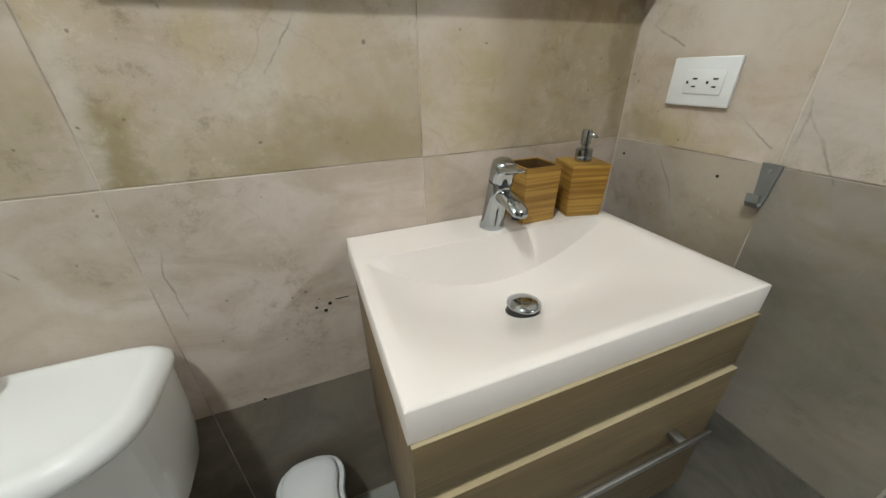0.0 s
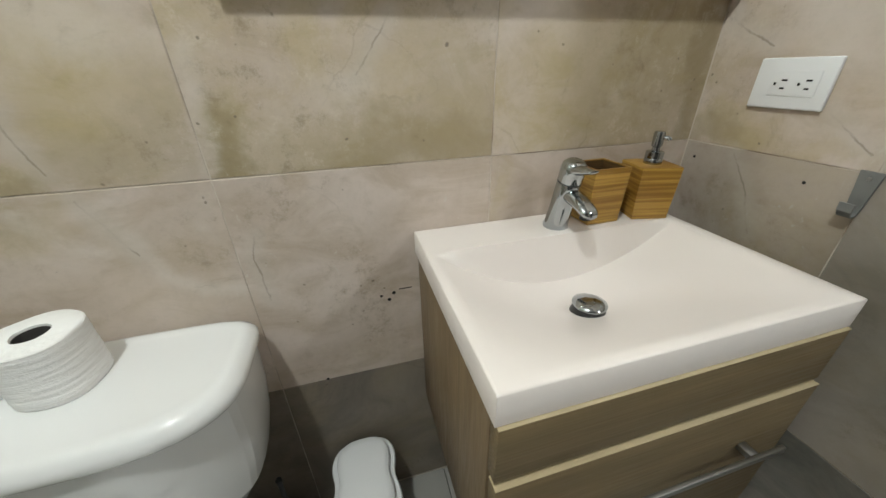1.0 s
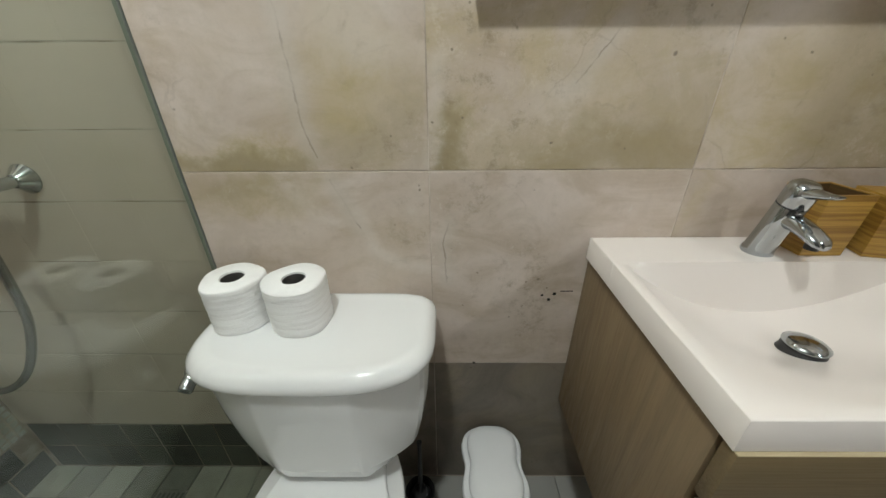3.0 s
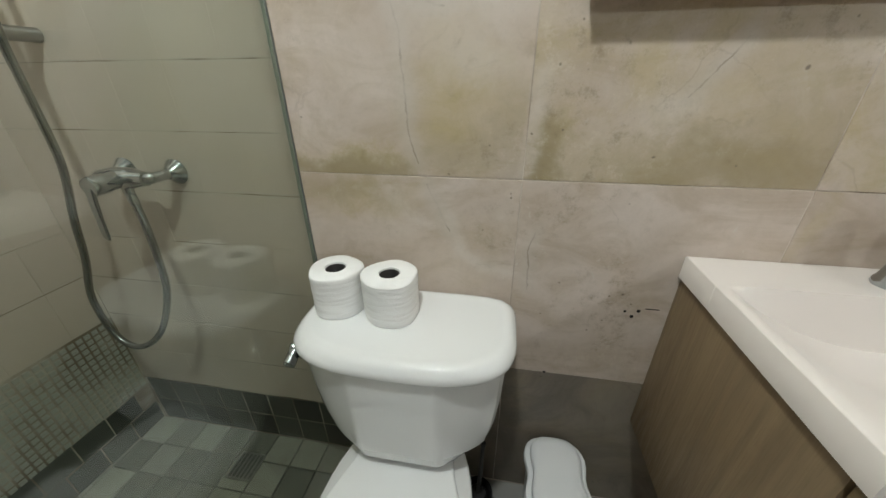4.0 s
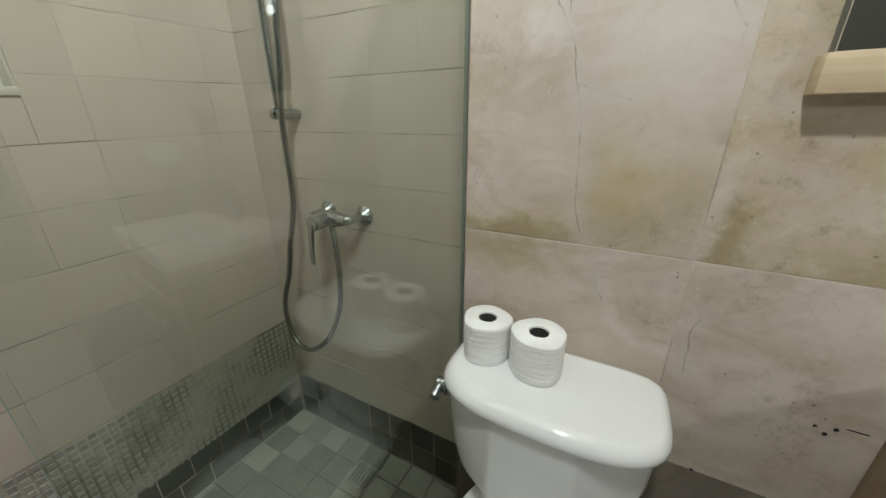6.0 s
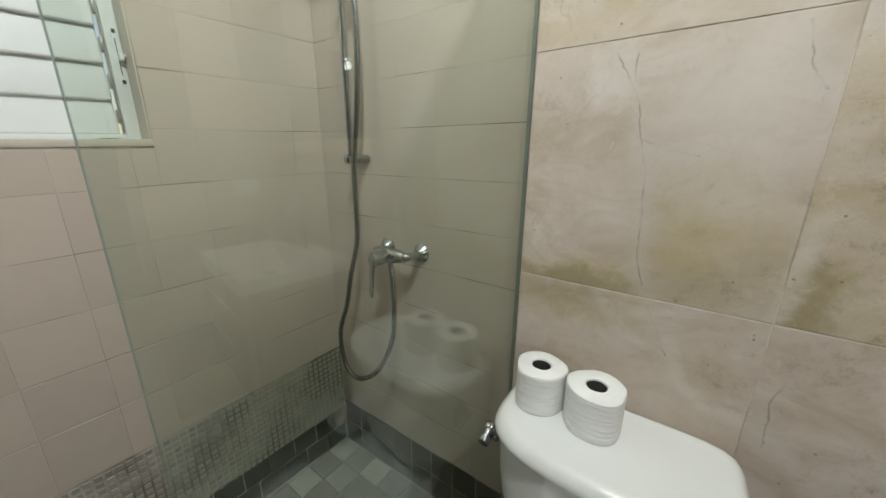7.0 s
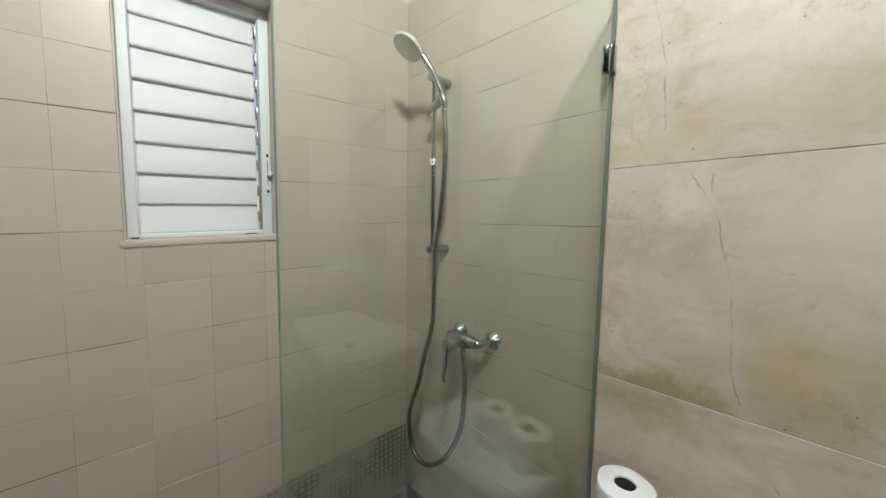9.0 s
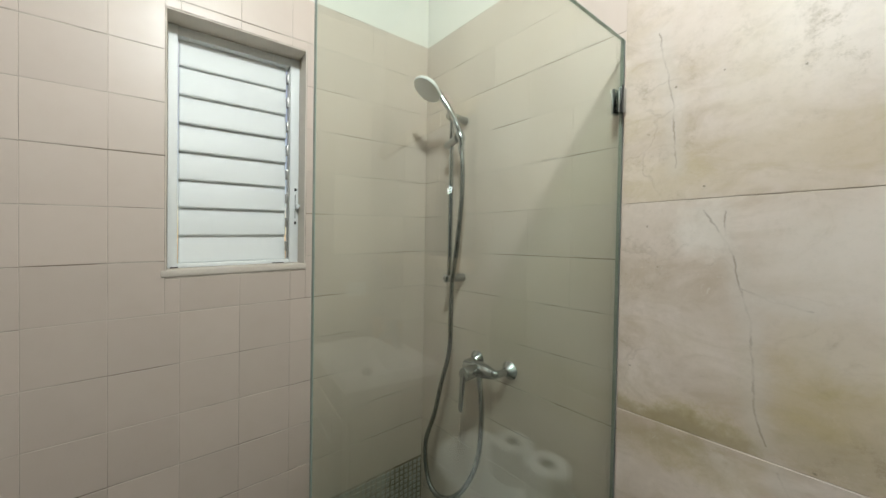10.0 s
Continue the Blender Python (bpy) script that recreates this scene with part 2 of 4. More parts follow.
STONE = stone_tile(
    "stone_look_tile", 0,
    [(-0.489, 1.23, 0.13, 0.16, 0.75), (-0.731, 1.112, 0.17, 0.05, 0.95), (-0.76, 1.668, 0.15, 0.06, 0.55), (-0.303, 1.155, 0.06, 0.10, 0.95), (-0.07, 1.13, 0.32, 0.075, 0.75),
     (0.43, 1.23, 0.27, 0.19, 0.72), (-0.726, 1.035, 0.15, 0.055, 0.6), (0.05, 1.24, 0.22, 0.16, 0.45), (0.20, 1.00, 0.03, 0.09, 0.45), (-0.5, 1.72, 0.3, 0.06, 0.4), (-0.58, 1.9, 0.1, 0.2, 0.35)],
    [(-0.494, 1.50, 0.15, 0.14, 0.72), (-0.473, 1.33, 0.10, 0.05, 0.4), (-0.70, 1.555, 0.05, 0.055, 0.85), (-0.10, 1.225, 0.06, 0.035, 0.45), (-0.44, 1.93, 0.22, 0.16, 0.6)],
    [[(-0.698, 1.599), (-0.675, 1.563), (-0.657, 1.525), (-0.641, 1.479), (-0.629, 1.43), (-0.614, 1.365), (-0.608, 1.255), (-0.606, 1.19), (-0.585, 1.115)],
     [(-0.627, 1.43), (-0.58, 1.408), (-0.524, 1.395)], [(-0.659, 1.544), (-0.659, 1.594)], [(-0.568, 1.065), (-0.545, 1.018), (-0.519, 0.957)], [(-0.415, 1.61), (-0.403, 1.545), (-0.375, 1.503)],
     [(-0.317, 0.97), (-0.329, 0.923), (-0.323, 0.818)], [(-0.019, 1.34), (-0.044, 1.302), (-0.082, 1.247)], [(-0.798, 2.038), (-0.778, 1.962), (-0.763, 1.836), (-0.754, 1.70)]],
    [[(-0.523, 1.059), (-0.525, 1.011), (-0.502, 0.958), (-0.486, 0.909), (-0.435, 0.87), (-0.366, 0.859)], [(-0.66, 1.07), (-0.62, 1.0), (-0.56, 0.97)], [(-0.34, 1.29), (-0.345, 1.20), (-0.355, 1.10)]],
    [(-0.315, 1.13, 0.06, 0.10, 0.85), (0.03, 1.12, 0.28, 0.08, 0.6), (0.55, 1.25, 0.20, 0.20, 0.45), (-0.74, 1.10, 0.18, 0.045, 0.75), (-0.46, 1.12, 0.14, 0.08, 0.4), (0.12, 1.22, 0.12, 0.16, 0.3), (-0.75, 1.05, 0.13, 0.045, 0.4), (0.68, 1.32, 0.05, 0.30, 0.85), (-0.40, 1.18, 0.04, 0.10, 0.35)])
# the last colour is the grey-green painted as shade on the lower tiles
STONE_EAST = stone_tile(
    "stone_look_tile_grey", 1,
    [(-0.10, 1.13, 0.14, 0.06, 0.7), (-0.27, 1.10, 0.08, 0.03, 0.5)], [(-0.25, 1.40, 0.14, 0.16, 0.6), (-0.45, 1.15, 0.07, 0.07, 0.5)],
    [[(-0.02, 1.338), (-0.071, 1.307), (-0.119, 1.281)], [(-0.252, 1.17), (-0.301, 1.136), (-0.332, 1.112)], [(-0.357, 1.199), (-0.366, 1.171), (-0.403, 1.111), (-0.432, 1.074)], [(-0.366, 1.171), (-0.358, 1.107)],
     [(-0.122, 1.075), (-0.173, 1.002), (-0.207, 0.917)]], (),
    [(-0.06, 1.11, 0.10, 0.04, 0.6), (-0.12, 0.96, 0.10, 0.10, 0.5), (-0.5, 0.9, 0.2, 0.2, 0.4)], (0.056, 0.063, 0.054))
SHOWER_TILE = ceramic_tile("old_beige_tile", (0.60, 0.512, 0.450), 0.38, 0.045)
MOSAIC = ceramic_tile("grey_mosaic", (0.36, 0.355, 0.325), 0.35, 0.22)
SLATE = slate_tile("dark_slate_tile", (0.045, 0.05, 0.042), (0.088, 0.094, 0.078), (0.062, 0.06, 0.05))
SHOWER_FLOOR = slate_tile("grey_beige_stone_tile", (0.17, 0.17, 0.148), (0.40, 0.39, 0.34), (0.24, 0.23, 0.195))
FLOOR_TILE = ceramic_tile("grey_floor_tile", (0.31, 0.305, 0.28), 0.5, 0.12, 0.15)
GROUT_PALE = grout("pale_grout", (0.62, 0.555, 0.48), (0.24, 0.18, 0.13), 0.45)
GROUT_SHOWER = grout("shower_grout", (0.53, 0.465, 0.405), (0.20, 0.155, 0.115))
GROUT_MOSAIC = grout("mosaic_grout", (0.055, 0.053, 0.048), (0.035, 0.033, 0.03))
GROUT_DARK = grout("dark_grout", (0.10, 0.095, 0.085), (0.06, 0.055, 0.05))
PLASTER = plain("white_plaster", (0.80, 0.78, 0.74), 0.85, vary=0.03, bump=0.1)
BEIGE_PAINT = plain("beige_paint", (0.62, 0.56, 0.49), 0.6, vary=0.06, bump=0.08)
DARK_PAINT = plain("grey_brown_paint", (0.11, 0.105, 0.098), 0.7, vary=0.06, bump=0.08)
CEILING_PAINT = plain("grey_ceiling_paint", (0.34, 0.33, 0.315), 0.9, vary=0.04, bump=0.08)
WHITE_PAINT = plain("white_gloss_paint", (0.78, 0.81, 0.81), 0.5, vary=0.04, bump=0.05)
PORCELAIN = plain("white_porcelain", (0.78, 0.785, 0.775), 0.05, vary=0.015, coat=0.4)
RESIN = plain("cream_white_resin", (0.80, 0.74, 0.695), 0.28, vary=0.015)


def tissue(name):
    """Rolled paper: soft fibres and fine uneven layers round the roll."""
    n = Nodes(name, 0.95)
    p = n.place()
    layer = n.noise(n.vec("MULTIPLY", p, (14, 14, 150)), 1.0, 4, 0.4)
    fibre = n.noise(p, 160, 4)
    n.base(n.mix(n.ramp(layer, 0.35, 0.6), (0.80, 0.79, 0.77), (0.87, 0.865, 0.85)))
    n.bump(n.math("ADD", layer, n.math("MULTIPLY", fibre, 0.25)), 0.5, 0.005)
    return n.m


PAPER = tissue("white_tissue")
CARD = plain("dark_cardboard", (0.055, 0.05, 0.045), 0.9, vary=0.2)
CHROME = plain("chrome", (0.44, 0.465, 0.48), 0.10, 1.0, vary=0.05)
SATIN = plain("satin_metal", (0.42, 0.42, 0.41), 0.35, 1.0, vary=0.1)
HOOK_METAL = plain("grey_metal", (0.20, 0.205, 0.20), 0.45, 0.3, vary=0.12)
STEEL_HOSE = plain("steel_hose", (0.30, 0.315, 0.315), 0.27, 1.0, vary=0.08)
WHITE_PLASTIC = plain("white_plastic", (0.78, 0.79, 0.79), 0.32, vary=0.03)
GREY_PLASTIC = plain("pale_grey_plastic", (0.55, 0.57, 0.57), 0.4, vary=0.05)
BLACK = plain("black_plastic", (0.015, 0.015, 0.015), 0.4, vary=0.2)
HOLE = plain("dark_hole", (0.01, 0.009, 0.008), 0.9, vary=0.2)
BAMBOO = wood("bamboo", (0.52, 0.31, 0.06), (0.24, 0.115, 0.016), (2.5, 2.5, 110), 0.4, 0.36, 0.5)
# darkened copy of the bamboo, for the shade in the tumbler
CUP_SHADE = wood("bamboo_shade", (0.13, 0.07, 0.02), (0.06, 0.03, 0.01), (2.5, 2.5, 110), 0.6)
CABINET_SIDE = wood("oak_laminate_upright", (0.26, 0.185, 0.105), (0.18, 0.125, 0.07), (24, 24, 1.3), 0.5)
CABINET_FRONT = wood("oak_laminate", (0.225, 0.163, 0.082), (0.150, 0.106, 0.052), (1.3, 24, 24), 0.5)
EDGE_BAND = wood("pale_edge_band", (0.50, 0.41, 0.26), (0.40, 0.315, 0.18), (1.3, 24, 24), 0.5)
PALE_OAK = wood("pale_oak", (0.68, 0.55, 0.38), (0.56, 0.43, 0.28), (1.5, 30, 60), 0.5)
MIRROR = plain("mirror_silver", (0.86, 0.88, 0.87), 0.01, 1.0, vary=0.01)
SILICONE = plain("grey_silicone", (0.24, 0.26, 0.235), 0.6, vary=0.3, scale=20)


def glass(name, colour):
    """Clear pane: tinted see-through, mirror gloss that grows towards grazing sight."""
    n = Nodes(name, 0.0)
    t = n.t
    t.nodes.remove(n.b)
    clear = n.add("ShaderNodeBsdfTransparent", Color=colour)
    gloss = n.add("ShaderNodeBsdfAnisotropic", Color=(1.0, 1.0, 1.0), Roughness=0.0)
    facing = n.add("ShaderNodeLayerWeight", Blend=0.5).outputs["Facing"]
    fac = n.math("ADD", n.math("MULTIPLY", n.math("POWER", facing, 5.0), 0.945), 0.055)
    mixed = n.add("ShaderNodeMixShader", Fac=fac)
    t.links.new(clear.outputs[0], mixed.inputs[1])
    t.links.new(gloss.outputs[0], mixed.inputs[2])
    t.links.new(mixed.outputs[0], t.nodes["Material Output"].inputs["Surface"])
    return n.m


GLASS = glass("shower_glass", (0.926, 0.964, 0.924))
GLASS_EDGE = plain("green_glass_edge", (0.30, 0.40, 0.35), 0.15, vary=0.2)


def glow(name, colour, strength):
    n = Nodes(name, 0.4)
    n.base(colour)
    n.put(n.b.inputs["Emission Color"], colour)
    n.b.inputs["Emission Strength"].default_value = strength
    return n.m


LAMP_GLASS = glow("lit_lamp_glass", (0.98, 1.0, 0.95), 6.0)


# ---- mesh helpers ----
def box(bm, lo, hi, bevel=0.0, segments=2, m=None):
    """A box between two corners, its edges rounded."""
    r = bmesh.ops.create_cube(bm, size=1.0)
    vs = r["verts"]
    size = [b - a for a, b in zip(lo, hi)]
    mid = [(a + b) / 2 for a, b in zip(lo, hi)]
    for v in vs:
        v.co = Vector([c * s + o for c, s, o in zip(v.co, size, mid)])
    if bevel:
        es = list({e for v in vs for e in v.link_edges})
        r = bmesh.ops.bevel(bm, geom=es, offset=bevel, segments=segments, profile=0.5, affect="EDGES")
        vs = list({v for v in r["verts"]} | {v for v in vs if v.is_valid})
    if m is not None:
        bmesh.ops.transform(bm, matrix=m, verts=vs)
    return bm


def loft(bm, rings, cap_start=True, cap_end=True):
    """A skin over rings of equally many points."""
    made = [[bm.verts.new(p) for p in ring] for ring in rings]
    k = len(made[0])
    for a, b in zip(made, made[1:]):
        for i in range(k):
            bm.faces.new((a[i], a[(i + 1) % k], b[(i + 1) % k], b[i]))
    if cap_start:
        bm.faces.new(reversed(made[0]))
    if cap_end:
        bm.faces.new(made[-1])
    bmesh.ops.recalc_face_normals(bm, faces=bm.faces)
    return bm


def lathe(bm, profile, axis=Matrix.Identity(4), n=28, cap=True):
    """A turned form: (radius, height) pairs about the z axis of the pose."""
    rings = [[axis @ Vector((r * math.cos(2 * math.pi * i / n), r * math.sin(2 * math.pi * i / n), z)) for i in range(n)] for r, z in profile]
    return loft(bm, rings, cap, cap)


def chaikin(points, times=2):
    for _ in range(times):
        out = []
        for a, b in zip(points, points[1:] + points[:1]):
            out.append(tuple(0.75 * p + 0.25 * q for p, q in zip(a, b)))
            out.append(tuple(0.25 * p + 0.75 * q for p, q in zip(a, b)))
        points = out
    return points


def tube(bm, points, radius, n=12, close=False):
    """A round tube along a smooth line through the points."""
    pts = [Vector(p) for p in points]
    line = []
    for i in range(len(pts) - 1):
        p0, p1, p2, p3 = pts[max(i - 1, 0)], pts[i], pts[i + 1], pts[min(i + 2, len(pts) - 1)]
        for s in range(8):
            t = s / 8
            line.append(0.5 * ((2 * p1) + (p2 - p0) * t + (2 * p0 - 5 * p1 + 4 * p2 - p3) * t * t + (3 * p1 - p0 - 3 * p2 + p3) * t ** 3))
    line.append(pts[-1])
    side = Vector((1, 0.3, 0.2)).normalized()
    rings = []
    for i, p in enumerate(line):
        way = (line[min(i + 1, len(line) - 1)] - line[max(i - 1, 0)]).normalized()
        side = (side - way * side.dot(way)).normalized()
        other = way.cross(side)
        r = radius[i * (len(radius) - 1) // max(1, len(line) - 1)] if isinstance(radius, (list, tuple)) else radius
        rings.append([p + r * (side * math.cos(2 * math.pi * k / n) + other * math.sin(2 * math.pi * k / n)) for k in range(n)])
    return loft(bm, rings)


def along(a, b):
    """The pose of a z axis that starts at a and points to b."""
    d = Vector(b) - Vector(a)
    return Matrix.Translation(a) @ d.to_track_quat("Z", "Y").to_matrix().to_4x4()


def finish(name, bm, material, smooth=True, angle=40):
    me = bpy.data.meshes.new(name)
    bmesh.ops.recalc_face_normals(bm, faces=bm.faces)
    bm.to_mesh(me)
    bm.free()
    me.materials.append(material)
    if smooth:
        me.shade_smooth()
        me.set_sharp_from_angle(angle=radians(angle))
    return me


def thing(name, base, label, category, group="", kind=""):
    ob = new(name)
    ob.empty_display_size = 0.05
    ob.matrix_basis = Matrix.Translation(base)
    return tagged(ob, label, category, group, kind)


def part(name, bm, material, parent, label="", smooth=True, angle=40):
    """One mesh, made in the room's own metres, under a thing or a part."""
    base, p = Vector((0, 0, 0)), parent
    while p is not None:
        base += p.matrix_basis.translation
        p = p.parent
    bmesh.ops.translate(bm, vec=-base, verts=bm.verts)
    ob = new(name, finish(name, bm, material, smooth, angle))
    ob.parent = parent
    return tagged(ob, label)


def structure(name, bm, material, label, category, smooth=False):
    return tagged(new(name, finish(name, bm, material, smooth)), label, category, kind="structure")


SHAPES = {}


def piece(name, w, h, d, chamfer, material, parent, m, shear=0.0, colour=None):
    """A chamfered tile w x h, d thick, on the plane z = 0 of the pose m; alike ones share a mesh."""
    key = (name, round(w, 4), round(h, 4), round(d, 4), shear, material.name)
    if key not in SHAPES:
        a, b, c = w / 2, h / 2, chamfer
        ring = lambda x, y, z: [(-x, -y - shear * x, z), (x, -y + shear * x, z), (x, y + shear * x, z), (-x, y - shear * x, z)]
        vs = ring(a, b, 0) + ring(a, b, d - c) + ring(a - c, b - c, d)
        fs = [(8, 9, 10, 11)]
        for k in (0, 4):
            fs += [(k + i, k + (i + 1) % 4, k + 4 + (i + 1) % 4, k + 4 + i) for i in range(4)]
        me = bpy.data.meshes.new(name)
        me.from_pydata(vs, [], fs)
        me.materials.append(material)
        SHAPES[key] = me
    ob = new(name, SHAPES[key])
    ob.parent = parent
    ob.matrix_basis = m
    if colour:
        ob.color = (*colour, 1)
    return ob


def minus(cell, hole):
    """What is left of the rectangle (x0, y0, x1, y1) beside the hole."""
    x0, y0, x1, y1 = cell
    a0, b0, a1, b1 = hole
    if x1 <= a0 or x0 >= a1 or y1 <= b0 or y0 >= b1:
        return [cell]
    out = []
    if x0 < a0:
        out.append((x0, y0, a0, y1))
    if x1 > a1:
        out.append((a1, y0, x1, y1))
    m0, m1 = max(x0, a0), min(x1, a1)
    if y0 < b0:
        out.append((m0, y0, m1, b0))
    if y1 > b1:
        out.append((m0, b1, m1, y1))
    return [c for c in out if c[2] - c[0] > 0.008 and c[3] - c[1] > 0.008]


# ---- plan ----
XG = -0.873        # end of the big wall tiles, where the glass stands
XR = 0.714         # wall beside the vanity
YS = 0.035         # tiled wall behind the shower
YF = -2.9          # far wall behind the camera
ROW = 0.539
ROW0 = 0.008
# the wall with the window is not square to the others, and its tile courses fall a little
CORNER = Vector((-1.75, YS, 0))
U = Vector((-0.0627, -0.998, 0)).normalized()
N = Vector((0.998, -0.0627, 0)).normalized()
FALL = 0.033
TILE = 0.1555
COURSE = 1.0115
WEST = Matrix(((-U.x, 0, N.x, CORNER.x), (-U.y, 0, N.y, CORNER.y), (FALL, 1, 0, 0), (0, 0, 0, 1)))   # (-u, height, out of the wall)


def west(u, z, n=0.0):
    """The pose on the window wall at u from the corner."""
    p = CORNER + U * u + N * n
    return Matrix(((-U.x, 0, N.x, p.x), (-U.y, 0, N.y, p.y), (0, 1, 0, z - FALL * u), (0, 0, 0, 1)))


WIN = (0.535, 1.446, 0.935, 2.226)      # u0, z0, u1, z1

# ---- floor, ceiling, walls ----
floor = structure("floor", box(bmesh.new(), (-2.1, YF - 0.1, -0.1), (2.6, 0.2, -0.008)), GROUT_DARK, "dark grouted bathroom floor under stone tiles", "floor")
structure("ceiling", box(bmesh.new(), (-2.1, YF - 0.1, CEIL), (2.6, 0.2, CEIL + 0.1)), CEILING_PAINT, "plain grey painted ceiling", "ceiling")
wall_north = structure("wall_north", box(bmesh.new(), (XG + 0.002, 0.0014, -0.05), (XR + 0.12, 0.16, CEIL)), GROUT_PALE, "wall of large pink-beige stone-look tiles with pale joints", "wall")
wall_shower = structure("wall_shower", box(bmesh.new(), (-1.9, YS + 0.0006, -0.05), (XG, 0.16, 2.411)), GROUT_SHOWER, "shower wall of old beige tiles", "wall")
bm = box(bmesh.new(), (-1.9, YS + 0.002, 2.411), (XG, 0.158, CEIL))
structure("wall_plaster_shower", bm, PLASTER, "white painted plaster above the shower tiles", "wall")
bm = bmesh.new()
DOOR = (-1.34, -0.66, 2.05)
box(bm, (XR + 0.0014, DOOR[1], -0.05), (XR + 0.12, 0.009, CEIL))
box(bm, (XR + 0.0014, YF, -0.05), (XR + 0.12, DOOR[0], CEIL))
box(bm, (XR + 0.0014, DOOR[0], DOOR[2]), (XR + 0.12, DOOR[1], CEIL))
wall_east = structure("wall_east", bm, GROUT_PALE, "wall of large grey-beige stone-look tiles with a doorway", "wall")
structure("wall_south", box(bmesh.new(), (-2.1, YF - 0.1, -0.05), (2.6, YF, CEIL)), DARK_PAINT, "plain grey-brown wall", "wall")
structure("wall_hall_east", box(bmesh.new(), (2.5, YF, -0.05), (2.6, 0.2, CEIL)), DARK_PAINT, "plain grey-brown wall of the next room", "wall")
structure("wall_hall_north", box(bmesh.new(), (XR + 0.12, 0.05, -0.05), (2.5, 0.2, CEIL)), DARK_PAINT, "plain grey-brown wall of the next room", "wall")
bm = bmesh.new()
u1 = 3.0
for a0, b0, a1, b1 in minus((-0.12, -0.05, u1, 2.411), WIN):
    box(bm, (-a1, b0, -0.16), (-a0, b1, -0.0003), m=WEST)
wall_west = structure("wall_west", bm, GROUT_SHOWER, "wall of old beige square tiles round the louvre window", "wall")
structure("wall_plaster_west", box(bmesh.new(), (-u1, 2.411, -0.16), (0.12, CEIL + 0.07, -0.002), m=WEST), PLASTER, "white painted plaster above the tiles", "wall")

# ---- toilet ----
TX = -0.595


def tank_ring(z, hx, yb, yf, flat, times=2):
    """A tank's plan: straight back, flat front panel, slanting cheeks."""
    hm = (yb + yf) / 2
    pts = [(-hx * 0.96, yb), (hx * 0.96, yb), (hx, yb + (yf - yb) * 0.18), (hx, hm + (yf - hm) * 0.35), (hx * 0.80, yf + 0.040), (flat + 0.010, yf + 0.0035), (flat, yf), (flat - 0.010, yf - 0.0006), (-flat + 0.010, yf - 0.0006), (-flat, yf), (-flat - 0.010, yf + 0.0035), (-hx * 0.80, yf + 0.040), (-hx, hm + (yf - hm) * 0.35), (-hx, yb + (yf - yb) * 0.18)]
    return [(TX + x, y, z) for x, y in chaikin(pts, times)]


def d_ring(z, cx, hx, yc, back, front, eb=7.0, ef=2.6, n=56):
    """A plan with a squarish back and a round front."""
    out = []
    for i in range(n):
        c, s = math.cos(2 * math.pi * i / n), math.sin(2 * math.pi * i / n)
        e = eb if s > 0 else ef
        k = (abs(c) ** e + abs(s) ** e) ** (-1 / e)
        out.append((cx + hx * k * c, yc + (back if s > 0 else front) * k * s, z))
    return out


toilet = thing("toilet", (TX, -0.3, 0), "white porcelain toilet with a rounded cistern, on the floor", "toilet")
bm = bmesh.new()
loft(bm, [tank_ring(z, hx, -0.018, yf, fl) for z, hx, yf, fl in (
    (0.422, 0.10, -0.195, 0.070), (0.424, 0.124, -0.216, 0.082), (0.434, 0.148, -0.236, 0.086), (0.46, 0.182, -0.254, 0.088), (0.505, 0.208, -0.268, 0.089),
    (0.57, 0.222, -0.274, 0.090), (0.65, 0.231, -0.277, 0.090), (0.74, 0.235, -0.278, 0.090), (0.770, 0.235, -0.278, 0.090))])
part("cistern", bm, PORCELAIN, toilet, "tapered porcelain cistern", angle=12)
bm = bmesh.new()
loft(bm, [d_ring(z, TX + 0.002, 0.246 - i, -0.135, 0.128 - i, 0.157 - i, 7, 3.0) for z, i in (
    (0.760, 0.024), (0.761, 0.010), (0.764, 0.003), (0.769, 0.0), (0.777, 0.0), (0.785, 0.003), (0.793, 0.010), (0.798, 0.016), (0.8, 0.024), (0.8, 0.031), (0.7992, 0.037), (0.7985, 0.044), (0.7983, 0.075))])
part("lid", bm, PORCELAIN, toilet, "glossy rounded cistern lid", angle=60)
bm = bmesh.new()
LX, LY, LZ = TX - 0.234, -0.185, 0.716
lathe(bm, [(0.001, -0.004), (0.022, -0.004), (0.0235, 0.003), (0.019, 0.010), (0.013, 0.014), (0.013, 0.020), (0.016, 0.024), (0.0165, 0.030), (0.013, 0.035), (0.001, 0.037)], along((LX, LY, LZ), (LX - 0.03, LY, LZ)))
lever = part("flush_lever", bm, CHROME, toilet, "chrome flush lever")
bm = bmesh.new()
tube(bm, [(LX - 0.020, LY + 0.004, LZ + 0.002), (LX - 0.022, LY - 0.008, LZ - 0.002), (LX - 0.023, LY - 0.020, LZ - 0.008), (LX - 0.023, LY - 0.034, LZ - 0.015), (LX - 0.023, LY - 0.039, LZ - 0.017)], [0.0125, 0.0135, 0.014, 0.0135, 0.008])
part("lever_arm", bm, CHROME, lever)
bm = bmesh.new()
loft(bm, [d_ring(z, TX, hx, yc, b, f, 3.0, 2.2) for z, hx, yc, b, f in (
    (0.0, 0.115, -0.36, 0.22, 0.20), (0.02, 0.118, -0.36, 0.225, 0.205), (0.05, 0.105, -0.36, 0.21, 0.19), (0.18, 0.105, -0.37, 0.21, 0.20), (0.30, 0.145, -0.40, 0.24, 0.25),
    (0.37, 0.175, -0.42, 0.30, 0.27), (0.395, 0.183, -0.43, 0.33, 0.275), (0.402, 0.178, -0.43, 0.325, 0.27))])
